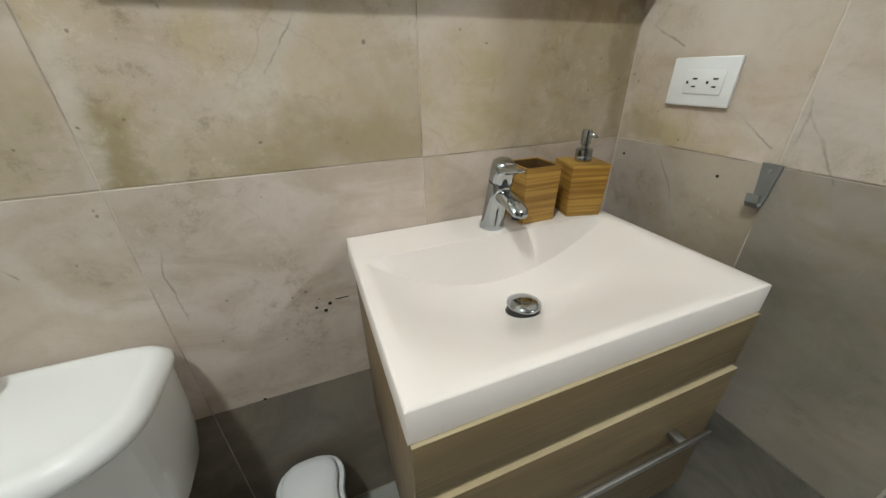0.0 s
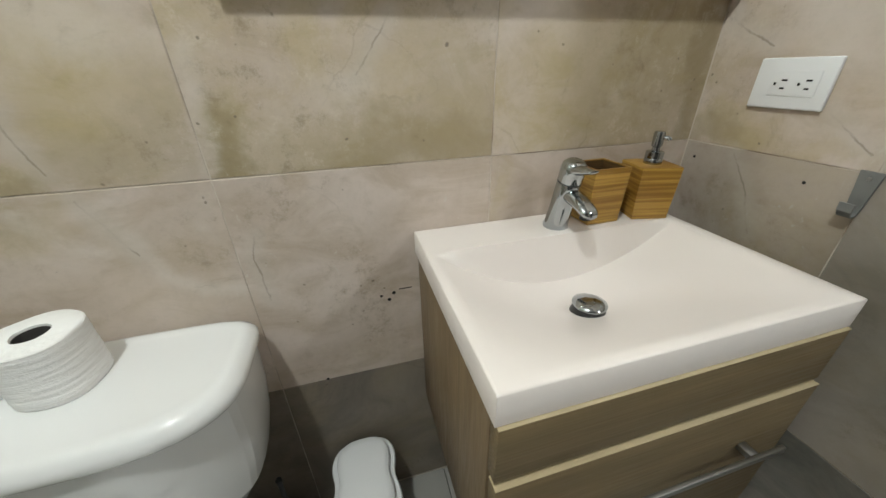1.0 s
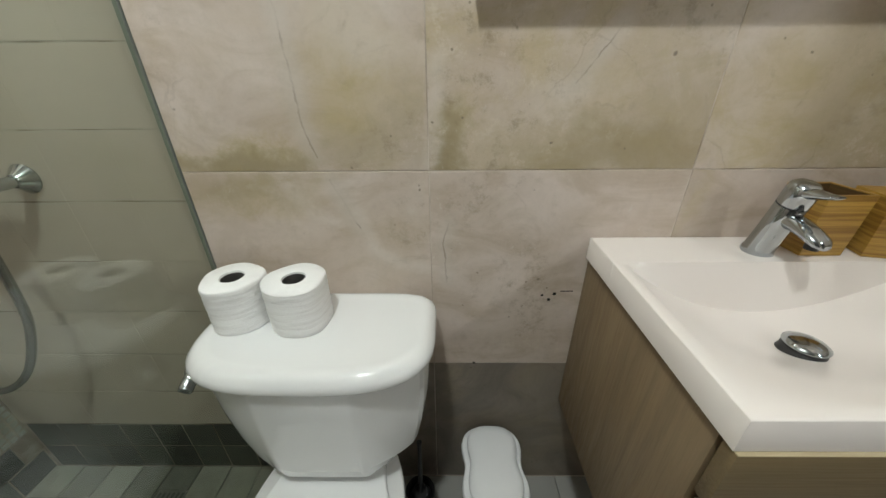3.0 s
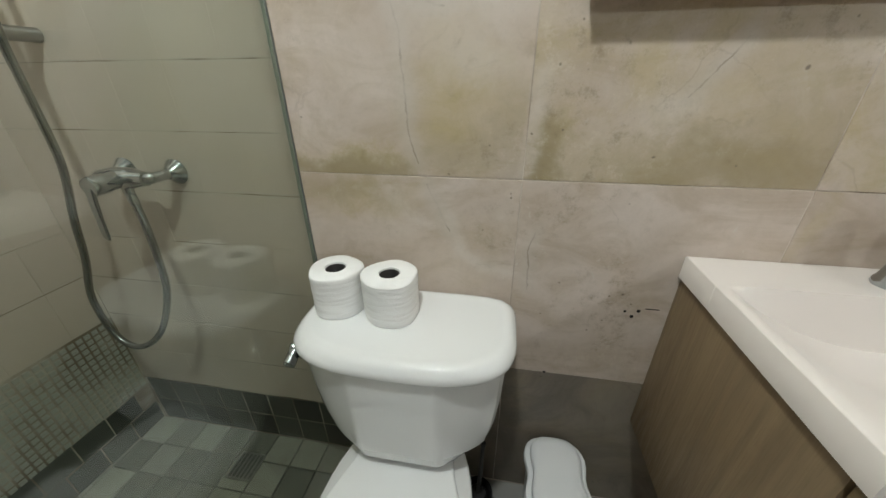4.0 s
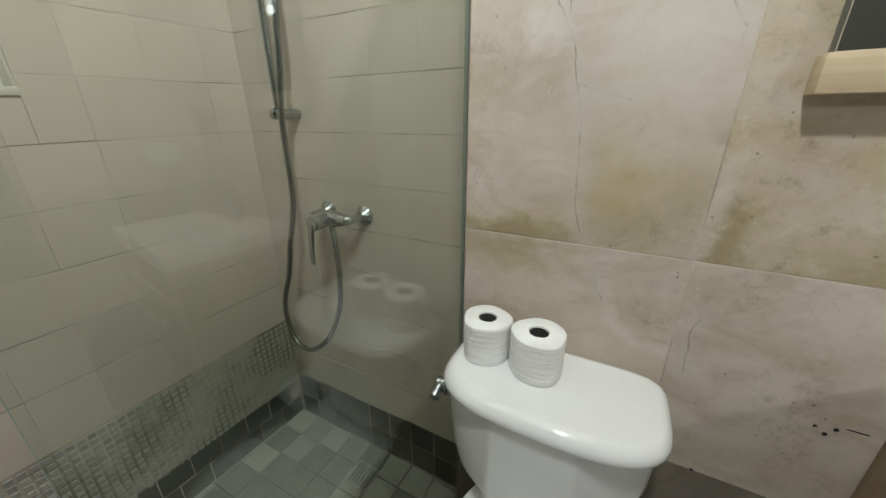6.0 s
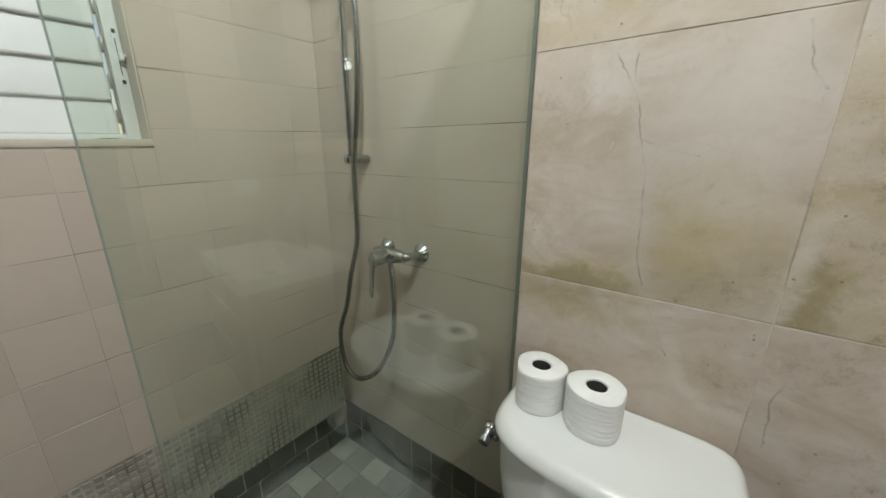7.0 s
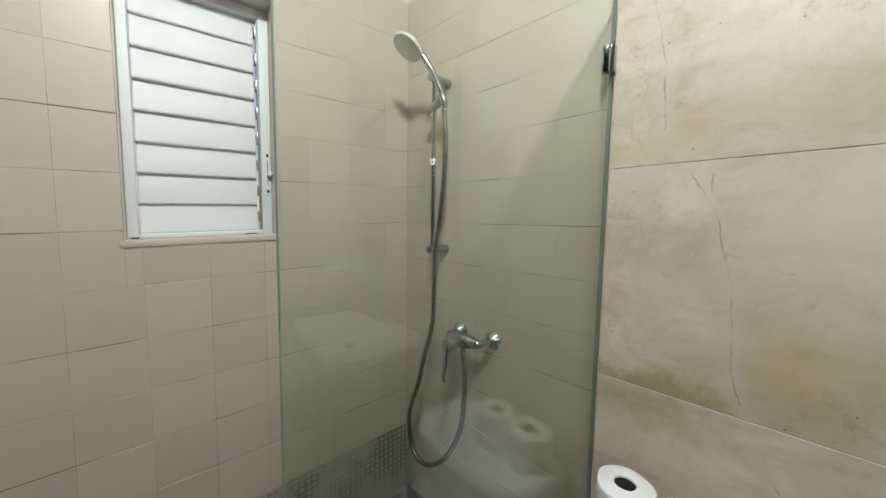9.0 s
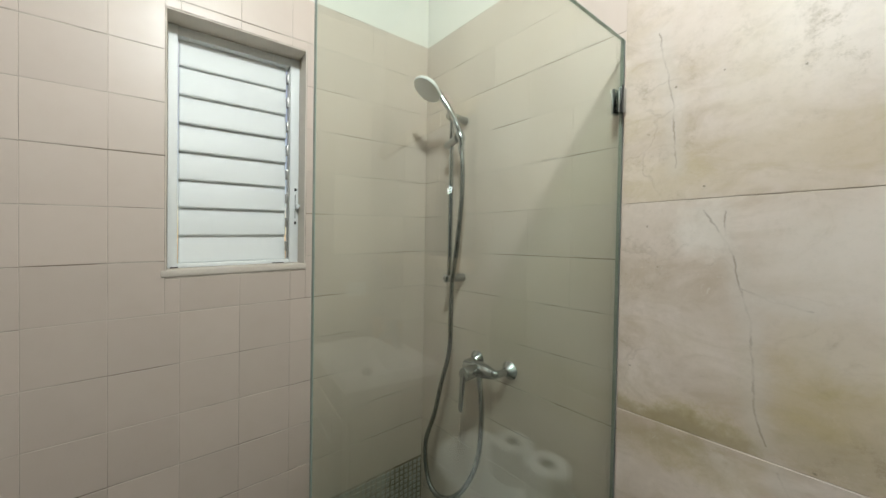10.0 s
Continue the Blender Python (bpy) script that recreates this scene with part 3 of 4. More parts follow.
part("bowl", bm, PORCELAIN, toilet, angle=60)
bm = bmesh.new()
deck = [(-0.118, -0.02), (0.118, -0.02), (0.118, -0.21), (0.150, -0.30), (0.178, -0.40), (0.178, -0.46), (-0.178, -0.46), (-0.178, -0.40), (-0.150, -0.30), (-0.118, -0.21)]
deck = chaikin(deck, 2)
cx, cy = 0, -0.25
loft(bm, [[(TX + x * k, cy + (y - cy) * k, z) for x, y in deck] for z, k in ((0.385, 0.95), (0.39, 0.985), (0.41, 1.0), (0.418, 0.995), (0.4225, 0.975), (0.4232, 0.93))])
part("rear_deck", bm, PORCELAIN, toilet, angle=60)
bm = bmesh.new()
loft(bm, [d_ring(z, TX, 0.182 + k, -0.50, 0.05 + k, 0.21 + k, 5.0, 2.1) for z, k in ((0.424, -0.01), (0.428, -0.002), (0.436, 0.0), (0.442, -0.004), (0.446, -0.02), (0.447, -0.05))])
part("seat_lid", bm, WHITE_PLASTIC, toilet, "closed white seat lid", angle=60)
for sx in (-0.07, 0.07):
    bm = box(bmesh.new(), (TX + sx - 0.018, -0.452, 0.42), (TX + sx + 0.018, -0.425, 0.438), 0.006, 3)
    part("hinge", bm, WHITE_PLASTIC, toilet)

# ---- rolls of paper on the cistern ----
def paper_roll(place, turn, r, h):
    x, y = place
    z = 0.7985
    roll = thing("toilet_roll", (x, y, z), "roll of white toilet paper standing on the cistern lid", "toilet paper", "toilet rolls")
    bm = bmesh.new()
    n = 40
    rings = []
    for rr, zz in ((0.0225, 0.0), (r - 0.002, 0.0), (r, 0.003)) + tuple((r + 0.0009 * math.sin(9.0 * i + turn), 0.003 + (h - 0.006) * i / 18) for i in range(1, 18)) + ((r, h - 0.003), (r - 0.003, h), (0.0235, h), (0.0225, h - 0.004), (0.0225, 0.0)):
        rings.append([(x + rr * k * math.cos(a), y + rr * k * math.sin(a), z + zz) for a, k in ((2 * math.pi * i / n + turn, 1 + 0.032 * math.cos(3 * 2 * math.pi * i / n + turn) * (rr > 0.03) + 0.018 * math.cos(5 * 2 * math.pi * i / n)) for i in range(n))])
    loft(bm, rings, False, False)
    part("paper", bm, PAPER, roll, angle=50)
    bm = bmesh.new()
    lathe(bm, [(0.0224, 0.0), (0.0224, h - 0.004), (0.0212, h - 0.004), (0.0212, 0.002), (0.001, 0.0015), (0.001, 0.0)], Matrix.Translation((x, y, z)), 28)
    part("cardboard_core", bm, CARD, roll, "dark cardboard core")
    return roll


paper_roll((-0.758, -0.114), 0.4, 0.0595, 0.105)
paper_roll((-0.630, -0.120), 1.7, 0.062, 0.105)

# ---- waste bin ----
waste_bin = thing("waste_bin", (-0.195, -0.135, 0), "small white plastic waste bin with a lid, on the floor", "waste bin")
BX, BY = -0.195, -0.135


def bin_ring(z, hx, hy, waist, n=48):
    out = []
    for i in range(n):
        c, s = math.cos(2 * math.pi * i / n), math.sin(2 * math.pi * i / n)
        k = (abs(c) ** 3.2 + abs(s) ** 3.2) ** (-1 / 3.2)
        w = 1 - waist * math.exp(-((s * k - 0.05) / 0.32) ** 2)
        out.append((BX + hx * k * c * w, BY + hy * k * s, z))
    return out


bm = bmesh.new()
loft(bm, [bin_ring(z, hx, hy, w) for z, hx, hy, w in ((0.001, 0.064, 0.088, 0.05), (0.012, 0.070, 0.094, 0.05), (0.14, 0.076, 0.105, 0.08), (0.26, 0.083, 0.113, 0.12), (0.276, 0.092, 0.124, 0.14), (0.286, 0.092, 0.124, 0.14), (0.290, 0.089, 0.121, 0.14), (0.290, 0.072, 0.105, 0.12))])
part("bucket", bm, WHITE_PLASTIC, waste_bin, angle=50)
bm = bmesh.new()
loft(bm, [bin_ring(z, hx, hy, w) for z, hx, hy, w in ((0.288, 0.068, 0.106, 0.14), (0.298, 0.075, 0.114, 0.14), (0.306, 0.075, 0.114, 0.14), (0.311, 0.071, 0.109, 0.14), (0.315, 0.056, 0.09, 0.12), (0.317, 0.03, 0.05, 0.08), (0.3175, 0.01, 0.02, 0.0))])
part("lid", bm, WHITE_PLASTIC, waste_bin, "smooth white lid", angle=60)
part("pedal", box(bmesh.new(), (BX - 0.03, BY - 0.135, 0.012), (BX + 0.03, BY - 0.085, 0.024), 0.004), GREY_PLASTIC, waste_bin)

# ---- toilet brush ----
brush = thing("toilet_brush", (-0.408, -0.10, 0), "black toilet brush in a black round holder on the floor", "toilet brush")
bm = lathe(bmesh.new(), [(0.001, 0.0), (0.050, 0.0), (0.054, 0.004), (0.046, 0.02), (0.043, 0.09), (0.046, 0.105), (0.044, 0.11), (0.040, 0.105), (0.038, 0.02), (0.001, 0.018)], Matrix.Translation((-0.408, -0.10, 0)))
part("holder", bm, BLACK, brush)
bm = tube(bmesh.new(), [(-0.408, -0.10, 0.02), (-0.407, -0.10, 0.12), (-0.404, -0.10, 0.24), (-0.402, -0.10, 0.338), (-0.402, -0.10, 0.345)], [0.007, 0.007, 0.006, 0.0075, 0.008])
part("handle", bm, BLACK, brush)
bm = lathe(bmesh.new(), [(0.001, 0.025), (0.028, 0.03), (0.034, 0.05), (0.034, 0.085), (0.024, 0.10), (0.001, 0.102)], Matrix.Translation((-0.408, -0.10, 0)))
part("bristles", bm, BLACK, brush)

# ---- vanity ----
SZ = 0.935
VX0, VX1, VY = 0.0, 0.606, -0.456
vanity = thing("vanity_cabinet", (0.303, -0.2, 0.405), "wall-hung vanity cabinet of pale brown oak laminate with two drawers", "bathroom cabinet")
bm = bmesh.new()
box(bm, (0.006, -0.43, 0.405), (0.022, -0.002, 0.881), 0.001)
part("side_panel", bm, CABINET_SIDE, vanity)
part("side_panel", box(bmesh.new(), (0.584, -0.43, 0.405), (0.600, -0.002, 0.881), 0.001), CABINET_SIDE, vanity)
part("bottom_panel", box(bmesh.new(), (0.0221, -0.43, 0.405), (0.5839, -0.004, 0.421), 0.001), CABINET_SIDE, vanity)
part("back_rail", box(bmesh.new(), (0.0221, -0.02, 0.43), (0.5839, -0.004, 0.880), 0.001), CABINET_SIDE, vanity)
for z0, z1, yf, handle in ((0.772, 0.8795, -0.4605, False), (0.408, 0.763, -0.4665, True)):
    front = part("drawer_front", box(bmesh.new(), (0.003, yf, z0), (0.603, yf + 0.022, z1 - 0.0005), 0.0012), CABINET_FRONT, vanity)
    part("edge_band", box(bmesh.new(), (0.003, yf - 0.0006, z1 - 0.0004), (0.603, yf + 0.022, z1 + 0.0012), 0.0004, 1), EDGE_BAND, front, "pale worn edge band")
    if handle:
        zc = 0.652
        bar = part("handle", box(bmesh.new(), (0.075, yf - 0.031, zc - 0.007), (0.545, yf - 0.023, zc + 0.007), 0.002, 2), SATIN, front, "long satin metal bar handle")
        for x in (0.14, 0.48):
            part("handle_foot", box(bmesh.new(), (x - 0.009, yf - 0.023, zc - 0.006), (x + 0.009, yf - 0.0005, zc + 0.006), 0.001), SATIN, bar)
part("top_rail", box(bmesh.new(), (0.0221, -0.44, 0.772), (0.5839, -0.42, 0.879), 0.001), CABINET_SIDE, vanity)

sink = thing("washbasin", (0.303, -0.2, 0.888), "cream-white rectangular washbasin with a shallow curved bowl, on the cabinet", "washbasin")


def basin_z(x, y):
    """The bowl: a steep curved wall behind, easing up to the front and the sides."""
    s = (x - 0.302) / 0.282
    if abs(s) >= 1 or y > -0.118 or y < -0.440:
        return SZ
    g = 1 - s * s
    back = min(1, max(0, (-0.118 - y) / 0.015))
    front = min(1, max(0, (y + 0.440) / 0.215))
    front = front * (2 - front) * 0.45 + front * front * (3 - 2 * front) * 0.55
    return SZ - 0.108 * g * min(back, front)


bm = bmesh.new()
xs = sorted(set([VX0, VX0 + 0.0015, VX0 + 0.005, VX1 - 0.005, VX1 - 0.0015, VX1] + [0.02 + 0.566 * i / 72 for i in range(73)]))
ys = sorted(set([-0.002, -0.004, -0.008, VY, VY + 0.0015, VY + 0.005] + [-0.012 - 0.436 * i / 80 for i in range(81)] + [-0.118 - 0.003 * i for i in range(6)]))


def rim(v, lo, hi):
    d = min(v - lo, hi - v)
    return 0.0 if d > 0.004 else (0.0006 if d > 0.001 else 0.0022)


grid = [[bm.verts.new((x, y, basin_z(x, y) - max(rim(x, VX0, VX1), rim(y, VY, -0.002)))) for x in xs] for y in ys]
for j in range(len(ys) - 1):
    for i in range(len(xs) - 1):
        bm.faces.new((grid[j][i], grid[j][i + 1], grid[j + 1][i + 1], grid[j + 1][i]))
edge = grid[0][:] + [r[-1] for r in grid[1:]] + grid[-1][-2::-1] + [r[0] for r in grid[-2:0:-1]]
low = [bm.verts.new((v.co.x, v.co.y, 0.882)) for v in edge]
for i in range(len(edge)):
    k = (i + 1) % len(edge)
    bm.faces.new((edge[i], edge[k], low[k], low[i]))
part("basin", bm, RESIN, sink, angle=50)
DX, DY = 0.287, -0.252
DZ = basin_z(DX, DY) + 0.001
# black filler that paints the shaded gap beneath the raised plug
bm = lathe(bmesh.new(), [(0.001, -0.004), (0.035, -0.004), (0.0320, 0.0020), (0.0305, 0.015), (0.026, 0.016), (0.024, 0.001), (0.001, -0.001)], Matrix.Translation((DX, DY, DZ)), 36)
part("drain_ring", bm, BLACK, sink, "black ring as the shaded gap under the plug")
bm = lathe(bmesh.new(), [(0.001, 0.002), (0.012, 0.002), (0.012, 0.017), (0.030, 0.017), (0.0325, 0.0185), (0.0322, 0.0205), (0.023, 0.0255), (0.011, 0.0278), (0.001, 0.0283)], Matrix.Translation((DX, DY, DZ)), 36)
part("drain_plug", bm, CHROME, sink, "domed chrome push plug", angle=60)

# ---- tap ----
tap = thing("basin_tap", (0.312, -0.072, SZ), "chrome single-lever mixer tap on the washbasin", "tap")
FX, FY = 0.312, -0.072
AX = along((FX, FY, SZ), (FX + 0.002, FY - 0.022, SZ + 0.1)) @ Matrix.Diagonal((1.04, 1.04, 1.10, 1.0))
bm = lathe(bmesh.new(), [(0.001, -0.001), (0.0265, -0.001), (0.0268, 0.004), (0.0245, 0.010), (0.0235, 0.05), (0.0235, 0.098), (0.0225, 0.100), (0.001, 0.101)], AX, 36)
part("body", bm, CHROME, tap, angle=50)
bm = lathe(bmesh.new(), [(0.001, 0.1015), (0.0225, 0.1015), (0.0242, 0.105), (0.0245, 0.126), (0.0225, 0.137), (0.016, 0.1425), (0.001, 0.144)], AX, 36)
cap = part("lever_cap", bm, CHROME, tap, angle=50)
bm = bmesh.new()
rings = []
for s, w, h, dz in ((0.0, 0.020, 0.012, 0.0), (0.02, 0.018, 0.010, 0.001), (0.045, 0.014, 0.006, 0.004), (0.062, 0.012, 0.004, 0.007), (0.066, 0.008, 0.002, 0.008)):
    c = AX @ Vector((0, 0, 0.127 + dz))
    rings.append([(c.x + w * math.cos(a), FY - 0.034 - s * 0.9, c.z + h * math.sin(a)) for a in (2 * math.pi * i / 16 for i in range(16))])
part("lever", loft(bm, rings), CHROME, cap, angle=60)
bm = bmesh.new()
rings = []
for s, w, h, z in ((0.0, 0.0180, 0.018, 0.078), (0.02, 0.0190, 0.0175, 0.082), (0.045, 0.0205, 0.015, 0.080), (0.072, 0.0210, 0.0125, 0.073), (0.090, 0.0185, 0.010, 0.066), (0.098, 0.011, 0.006, 0.062)):
    rings.append([(FX + 0.004 + w * math.cos(a), FY - 0.010 - s, SZ + z + h * math.sin(a)) for a in (2 * math.pi * i / 20 for i in range(20))])
spout = part("spout", loft(bm, rings), CHROME, tap, angle=60)
bm = lathe(bmesh.new(), [(0.001, 0.0), (0.0105, 0.0), (0.0105, 0.010), (0.001, 0.010)], Matrix.Translation((FX + 0.004, FY - 0.088, SZ + 0.050)), 20)
part("aerator", bm, BLACK, spout)
bm = lathe(bmesh.new(), [(0.001, 0.0), (0.0235, 0.0), (0.0238, 0.0006), (0.001, 0.0008)], AX @ Matrix.Translation((0, 0, 0.1009)), 36)
part("seam", bm, BLACK, tap)
for k in range(2):
    part("mark", box(bmesh.new(), (FX - 0.0030, FY - 0.0262, SZ + 0.018 + 0.009 * k), (FX + 0.0030, FY - 0.0232, SZ + 0.022 + 0.009 * k)), GREY_PLASTIC, tap)


# ---- bamboo tumbler and soap dispenser ----
def square_ring(c, turn, h, z):
    a = radians(turn)
    pts = chaikin([(-h, -h), (-h * 0.92, -h), (h * 0.92, -h), (h, -h), (h, -h * 0.92), (h, h * 0.92), (h, h), (h * 0.92, h), (-h * 0.92, h), (-h, h), (-h, h * 0.92), (-h, -h * 0.92)], 1)
    return [(c[0] + x * math.cos(a) - y * math.sin(a), c[1] + x * math.sin(a) + y * math.cos(a), z) for x, y in pts]


tumbler = thing("bamboo_tumbler", (0.424, -0.052, SZ), "square bamboo tumbler, open on top, on the washbasin", "tumbler")
C1 = (0.419, -0.054)
bm = loft(bmesh.new(), [square_ring(C1, 0, h, SZ + z) for h, z in ((0.039, 0.0), (0.041, 0.0015), (0.0445, 0.124), (0.0445, 0.126), (0.044, 0.1265), (0.0395, 0.1265), (0.039, 0.125), (0.036, 0.012))])
part("cup", bm, BAMBOO, tumbler, angle=30)
# lining with the hollow's shade put into its colour
bm = loft(bmesh.new(), [square_ring(C1, 0, h, SZ + z) for h, z in ((0.0388, 0.1245), (0.0356, 0.0135))], False, True)
part("inside", bm, CUP_SHADE, tumbler, "hollow inside, coloured dark as its shade", angle=30)
dispenser = thing("soap_dispenser", (0.548, -0.07, SZ), "square bamboo soap dispenser with a chrome pump, on the washbasin", "soap dispenser")
C2 = (0.546, -0.068)
bm = loft(bmesh.new(), [square_ring(C2, -14, h, SZ + z) for h, z in ((0.039, 0.0), (0.041, 0.0015), (0.0450, 0.118), (0.0445, 0.1205), (0.043, 0.121))])
part("bottle", bm, BAMBOO, dispenser, angle=30)
T2 = Matrix.Translation((C2[0], C2[1], SZ + 0.121))
bm = lathe(bmesh.new(), [(0.001, 0.0), (0.0185, 0.0), (0.019, 0.002), (0.0187, 0.011), (0.0178, 0.012), (0.0187, 0.013), (0.0185, 0.026), (0.016, 0.0275), (0.001, 0.028)], T2, 28)
pump = part("pump", bm, CHROME, dispenser, "chrome pump")
part("stem", lathe(bmesh.new(), [(0.001, 0.027), (0.0085, 0.027), (0.008, 0.036), (0.011, 0.038), (0.0115, 0.064), (0.010, 0.069), (0.001, 0.070)], T2, 24), CHROME, pump)
bm = tube(bmesh.new(), [(C2[0], C2[1], SZ + 0.178), (C2[0] + 0.006, C2[1] - 0.008, SZ + 0.178), (C2[0] + 0.012, C2[1] - 0.015, SZ + 0.177), (C2[0] + 0.014, C2[1] - 0.017, SZ + 0.173)], 0.0042)
part("nozzle", bm, CHROME, pump)

# ---- mirror cabinet ----
MX0, MX1, MZ0, MZ1, MD = -0.279, 0.690, 1.395, 2.12, -0.042
mirror = thing("wall_mirror", (0.2, -0.02, MZ0), "wide wall mirror with a pale oak rail, hung above the washbasin", "mirror")
part("bottom_rail", box(bmesh.new(), (MX0, MD, MZ0), (MX1, -0.001, MZ0 + 0.056), 0.0015), PALE_OAK, mirror, "pale oak rail")
part("top_rail", box(bmesh.new(), (MX0, MD, MZ1 - 0.066), (MX1, -0.001, MZ1), 0.0015), PALE_OAK, mirror)
part("backing", box(bmesh.new(), (MX0 + 0.012, -0.030, MZ0 + 0.057), (MX1 - 0.012, -0.001, MZ1 - 0.067), 0.001), HOOK_METAL, mirror)
part("mirror_glass", box(bmesh.new(), (MX0 + 0.010, -0.036, MZ0 + 0.0565), (MX1 - 0.010, -0.0305, MZ1 - 0.0665), 0.001), MIRROR, mirror, "plain silvered glass")

# ---- socket and hook on the wall beside the vanity ----
socket = thing("power_socket", (XR, -0.177, 1.216), "white double power socket plate on the tiled wall", "power socket")
bm = box(bmesh.new(), (XR - 0.009, -0.241, 1.1725), (XR + 0.0, -0.113, 1.2605), 0.003, 3)
plate = part("cover_plate", bm, WHITE_PLASTIC, socket)
bm = box(bmesh.new(), (XR - 0.0105, -0.222, 1.195), (XR - 0.0085, -0.145, 1.238), 0.0008)
insert = part("insert", bm, WHITE_PLASTIC, plate)
for y in (-0.163, -0.203):
    for dy, dz, w, h in ((-0.004, 0.0065, 0.0095, 0.0030), (-0.004, -0.0075, 0.0075, 0.0030), (0.0105, 0.0, 0.0040, 0.0052)):
        part("slot", box(bmesh.new(), (XR - 0.0112, y + dy - w / 2, 1.216 + dz - h / 2), (XR - 0.0098, y + dy + w / 2, 1.216 + dz + h / 2), 0.0003, 1), HOLE, plate)
hook = thing("wall_hook", (XR, -0.345, 1.09), "grey metal coat hook screwed to the tiled wall", "hook")
bm = bmesh.new()
prof = [(0.0, 1.090, 0.0155), (0.0, 1.06, 0.0125), (0.0, 1.032, 0.0105), (0.003, 1.018, 0.0095), (0.010, 1.011, 0.0095), (0.018, 1.013, 0.0095), (0.0215, 1.023, 0.010), (0.022, 1.038, 0.0105)]
rings = []
for i, (o, z, w) in enumerate(prof):
    a, b = prof[max(0, i - 1)], prof[min(len(prof) - 1, i + 1)]
    d = Vector((-(b[0] - a[0]), b[1] - a[1])).normalized()
    nx, nz = -d.y * 0.004, d.x * 0.004
    x = XR - 0.001 - o
    rings.append([(x, -0.345 - w, z), (x, -0.345 + w, z), (x + nx if nx < 0 else x - abs(nx), -0.345 + w, z + abs(nz)), (x + nx if nx < 0 else x - abs(nx), -0.345 - w, z + abs(nz))])
part("strap", loft(bm, rings), HOOK_METAL, hook, smooth=False)
part("screw", lathe(bmesh.new(), [(0.0005, 0.0), (0.0042, 0.0), (0.003, 0.0016), (0.0005, 0.002)], along((XR - 0.0045, -0.345, 1.078), (XR - 0.1, -0.345, 1.078)), 14), SATIN, hook)

# ---- glass panel ----
panel = thing("shower_screen", (-0.881, -0.4, 0), "clear fixed shower screen of greenish glass standing at the wall", "shower screen")
GX0, GX1, GY0, GY1, GZ = -0.885, -0.877, -0.787, -0.001, 2.058
TURN = Matrix.Translation((-0.881, 0, 0)) @ Matrix.Rotation(radians(-4.3), 4, "Z") @ Matrix.Translation((0.881, 0, 0))


def gbox(lo, hi, bevel=0.0):
    """A box of the glass panel, which stands a little askew."""
    return box(bmesh.new(), lo, hi, bevel, m=TURN)


pane = part("glass_pane", gbox((GX0, GY0 + 0.0008, 0.004), (GX1, GY1, GZ - 0.0008)), GLASS, panel, smooth=False)
part("front_edge", gbox((GX0, GY0 - 0.0005, 0.004), (GX1, GY0 + 0.0004, GZ)), GLASS_EDGE, panel, "green polished glass edge", smooth=False)
part("top_edge", gbox((GX0, GY0 + 0.0006, GZ - 0.0004), (GX1, GY1, GZ + 0.0005)), GLASS_EDGE, panel, smooth=False)
part("silicone_joint", gbox((GX0 - 0.001, GY1 + 0.0003, 0.0), (GX1 + 0.0003, GY1 + 0.008, GZ), 0.001), SILICONE, panel, "dark silicone joint", smooth=False)
clamp = part("wall_clamp", gbox((GX1 + 0.0005, -0.026, 1.862), (GX1 + 0.010, -0.002, 1.926), 0.0015), CHROME, panel, "chrome wall clamp")
part("clamp_plate", gbox((GX0 - 0.010, -0.026, 1.862), (GX0 - 0.0005, -0.002, 1.926), 0.0015), CHROME, panel)
part("clamp_gasket", gbox((GX1 + 0.0101, -0.0275, 1.860), (GX1 + 0.012, -0.020, 1.928)), BLACK, clamp)
part("bottom_seal", gbox((GX0 - 0.002, GY0, 0.0), (GX1 + 0.002, GY1, 0.0035)), SILICONE, panel, smooth=False)

# ---- shower set ----
WY = YS + 0.0
mixer = thing("shower_mixer", (-1.328, 0.0, 1.066), "chrome single-lever shower mixer on the tiled wall", "shower mixer")
MY = -0.042
bm = bmesh.new()
rings = []
for x, r in ((-1.398, 0.010), (-1.397, 0.017), (-1.385, 0.0195), (-1.36, 0.0245), (-1.34, 0.027), (-1.316, 0.027), (-1.296, 0.0245), (-1.272, 0.0195), (-1.260, 0.017), (-1.259, 0.010)):
    rings.append([(x, MY + r * math.cos(a), 1.066 + r * math.sin(a)) for a in (2 * math.pi * i / 24 for i in range(24))])
body = part("body", loft(bm, rings), CHROME, mixer, angle=50)
for x in (-1.407, -1.250):
    fl = part("flange", lathe(bmesh.new(), [(0.001, 0.0), (0.0330, 0.0), (0.0335, 0.003), (0.028, 0.009), (0.017, 0.022), (0.0145, 0.026), (0.001, 0.027)], along((x, YS - 0.0005, 1.066), (x, YS - 1, 1.066)), 32), CHROME, mixer, "round chrome flange")
    s = 1 if x < -1.3 else -1
    part("elbow", tube(bmesh.new(), [(x, YS - 0.024, 1.066), (x + 0.001 * s, YS - 0.045, 1.066), (x + 0.005 * s, MY + 0.012, 1.066), (x + 0.018 * s, MY, 1.066)], [0.0125, 0.013, 0.0145, 0.0155]), CHROME, mixer)
bm = lathe(bmesh.new(), [(0.001, 0.0), (0.021, 0.0), (0.0215, 0.028), (0.0235, 0.032), (0.0235, 0.062), (0.021, 0.068), (0.001, 0.069)], along((-1.328, MY - 0.012, 1.066), (-1.328, MY - 1, 1.040)), 32)
head = part("cartridge", bm, CHROME, mixer, angle=50)
bm = bmesh.new()
rings = []
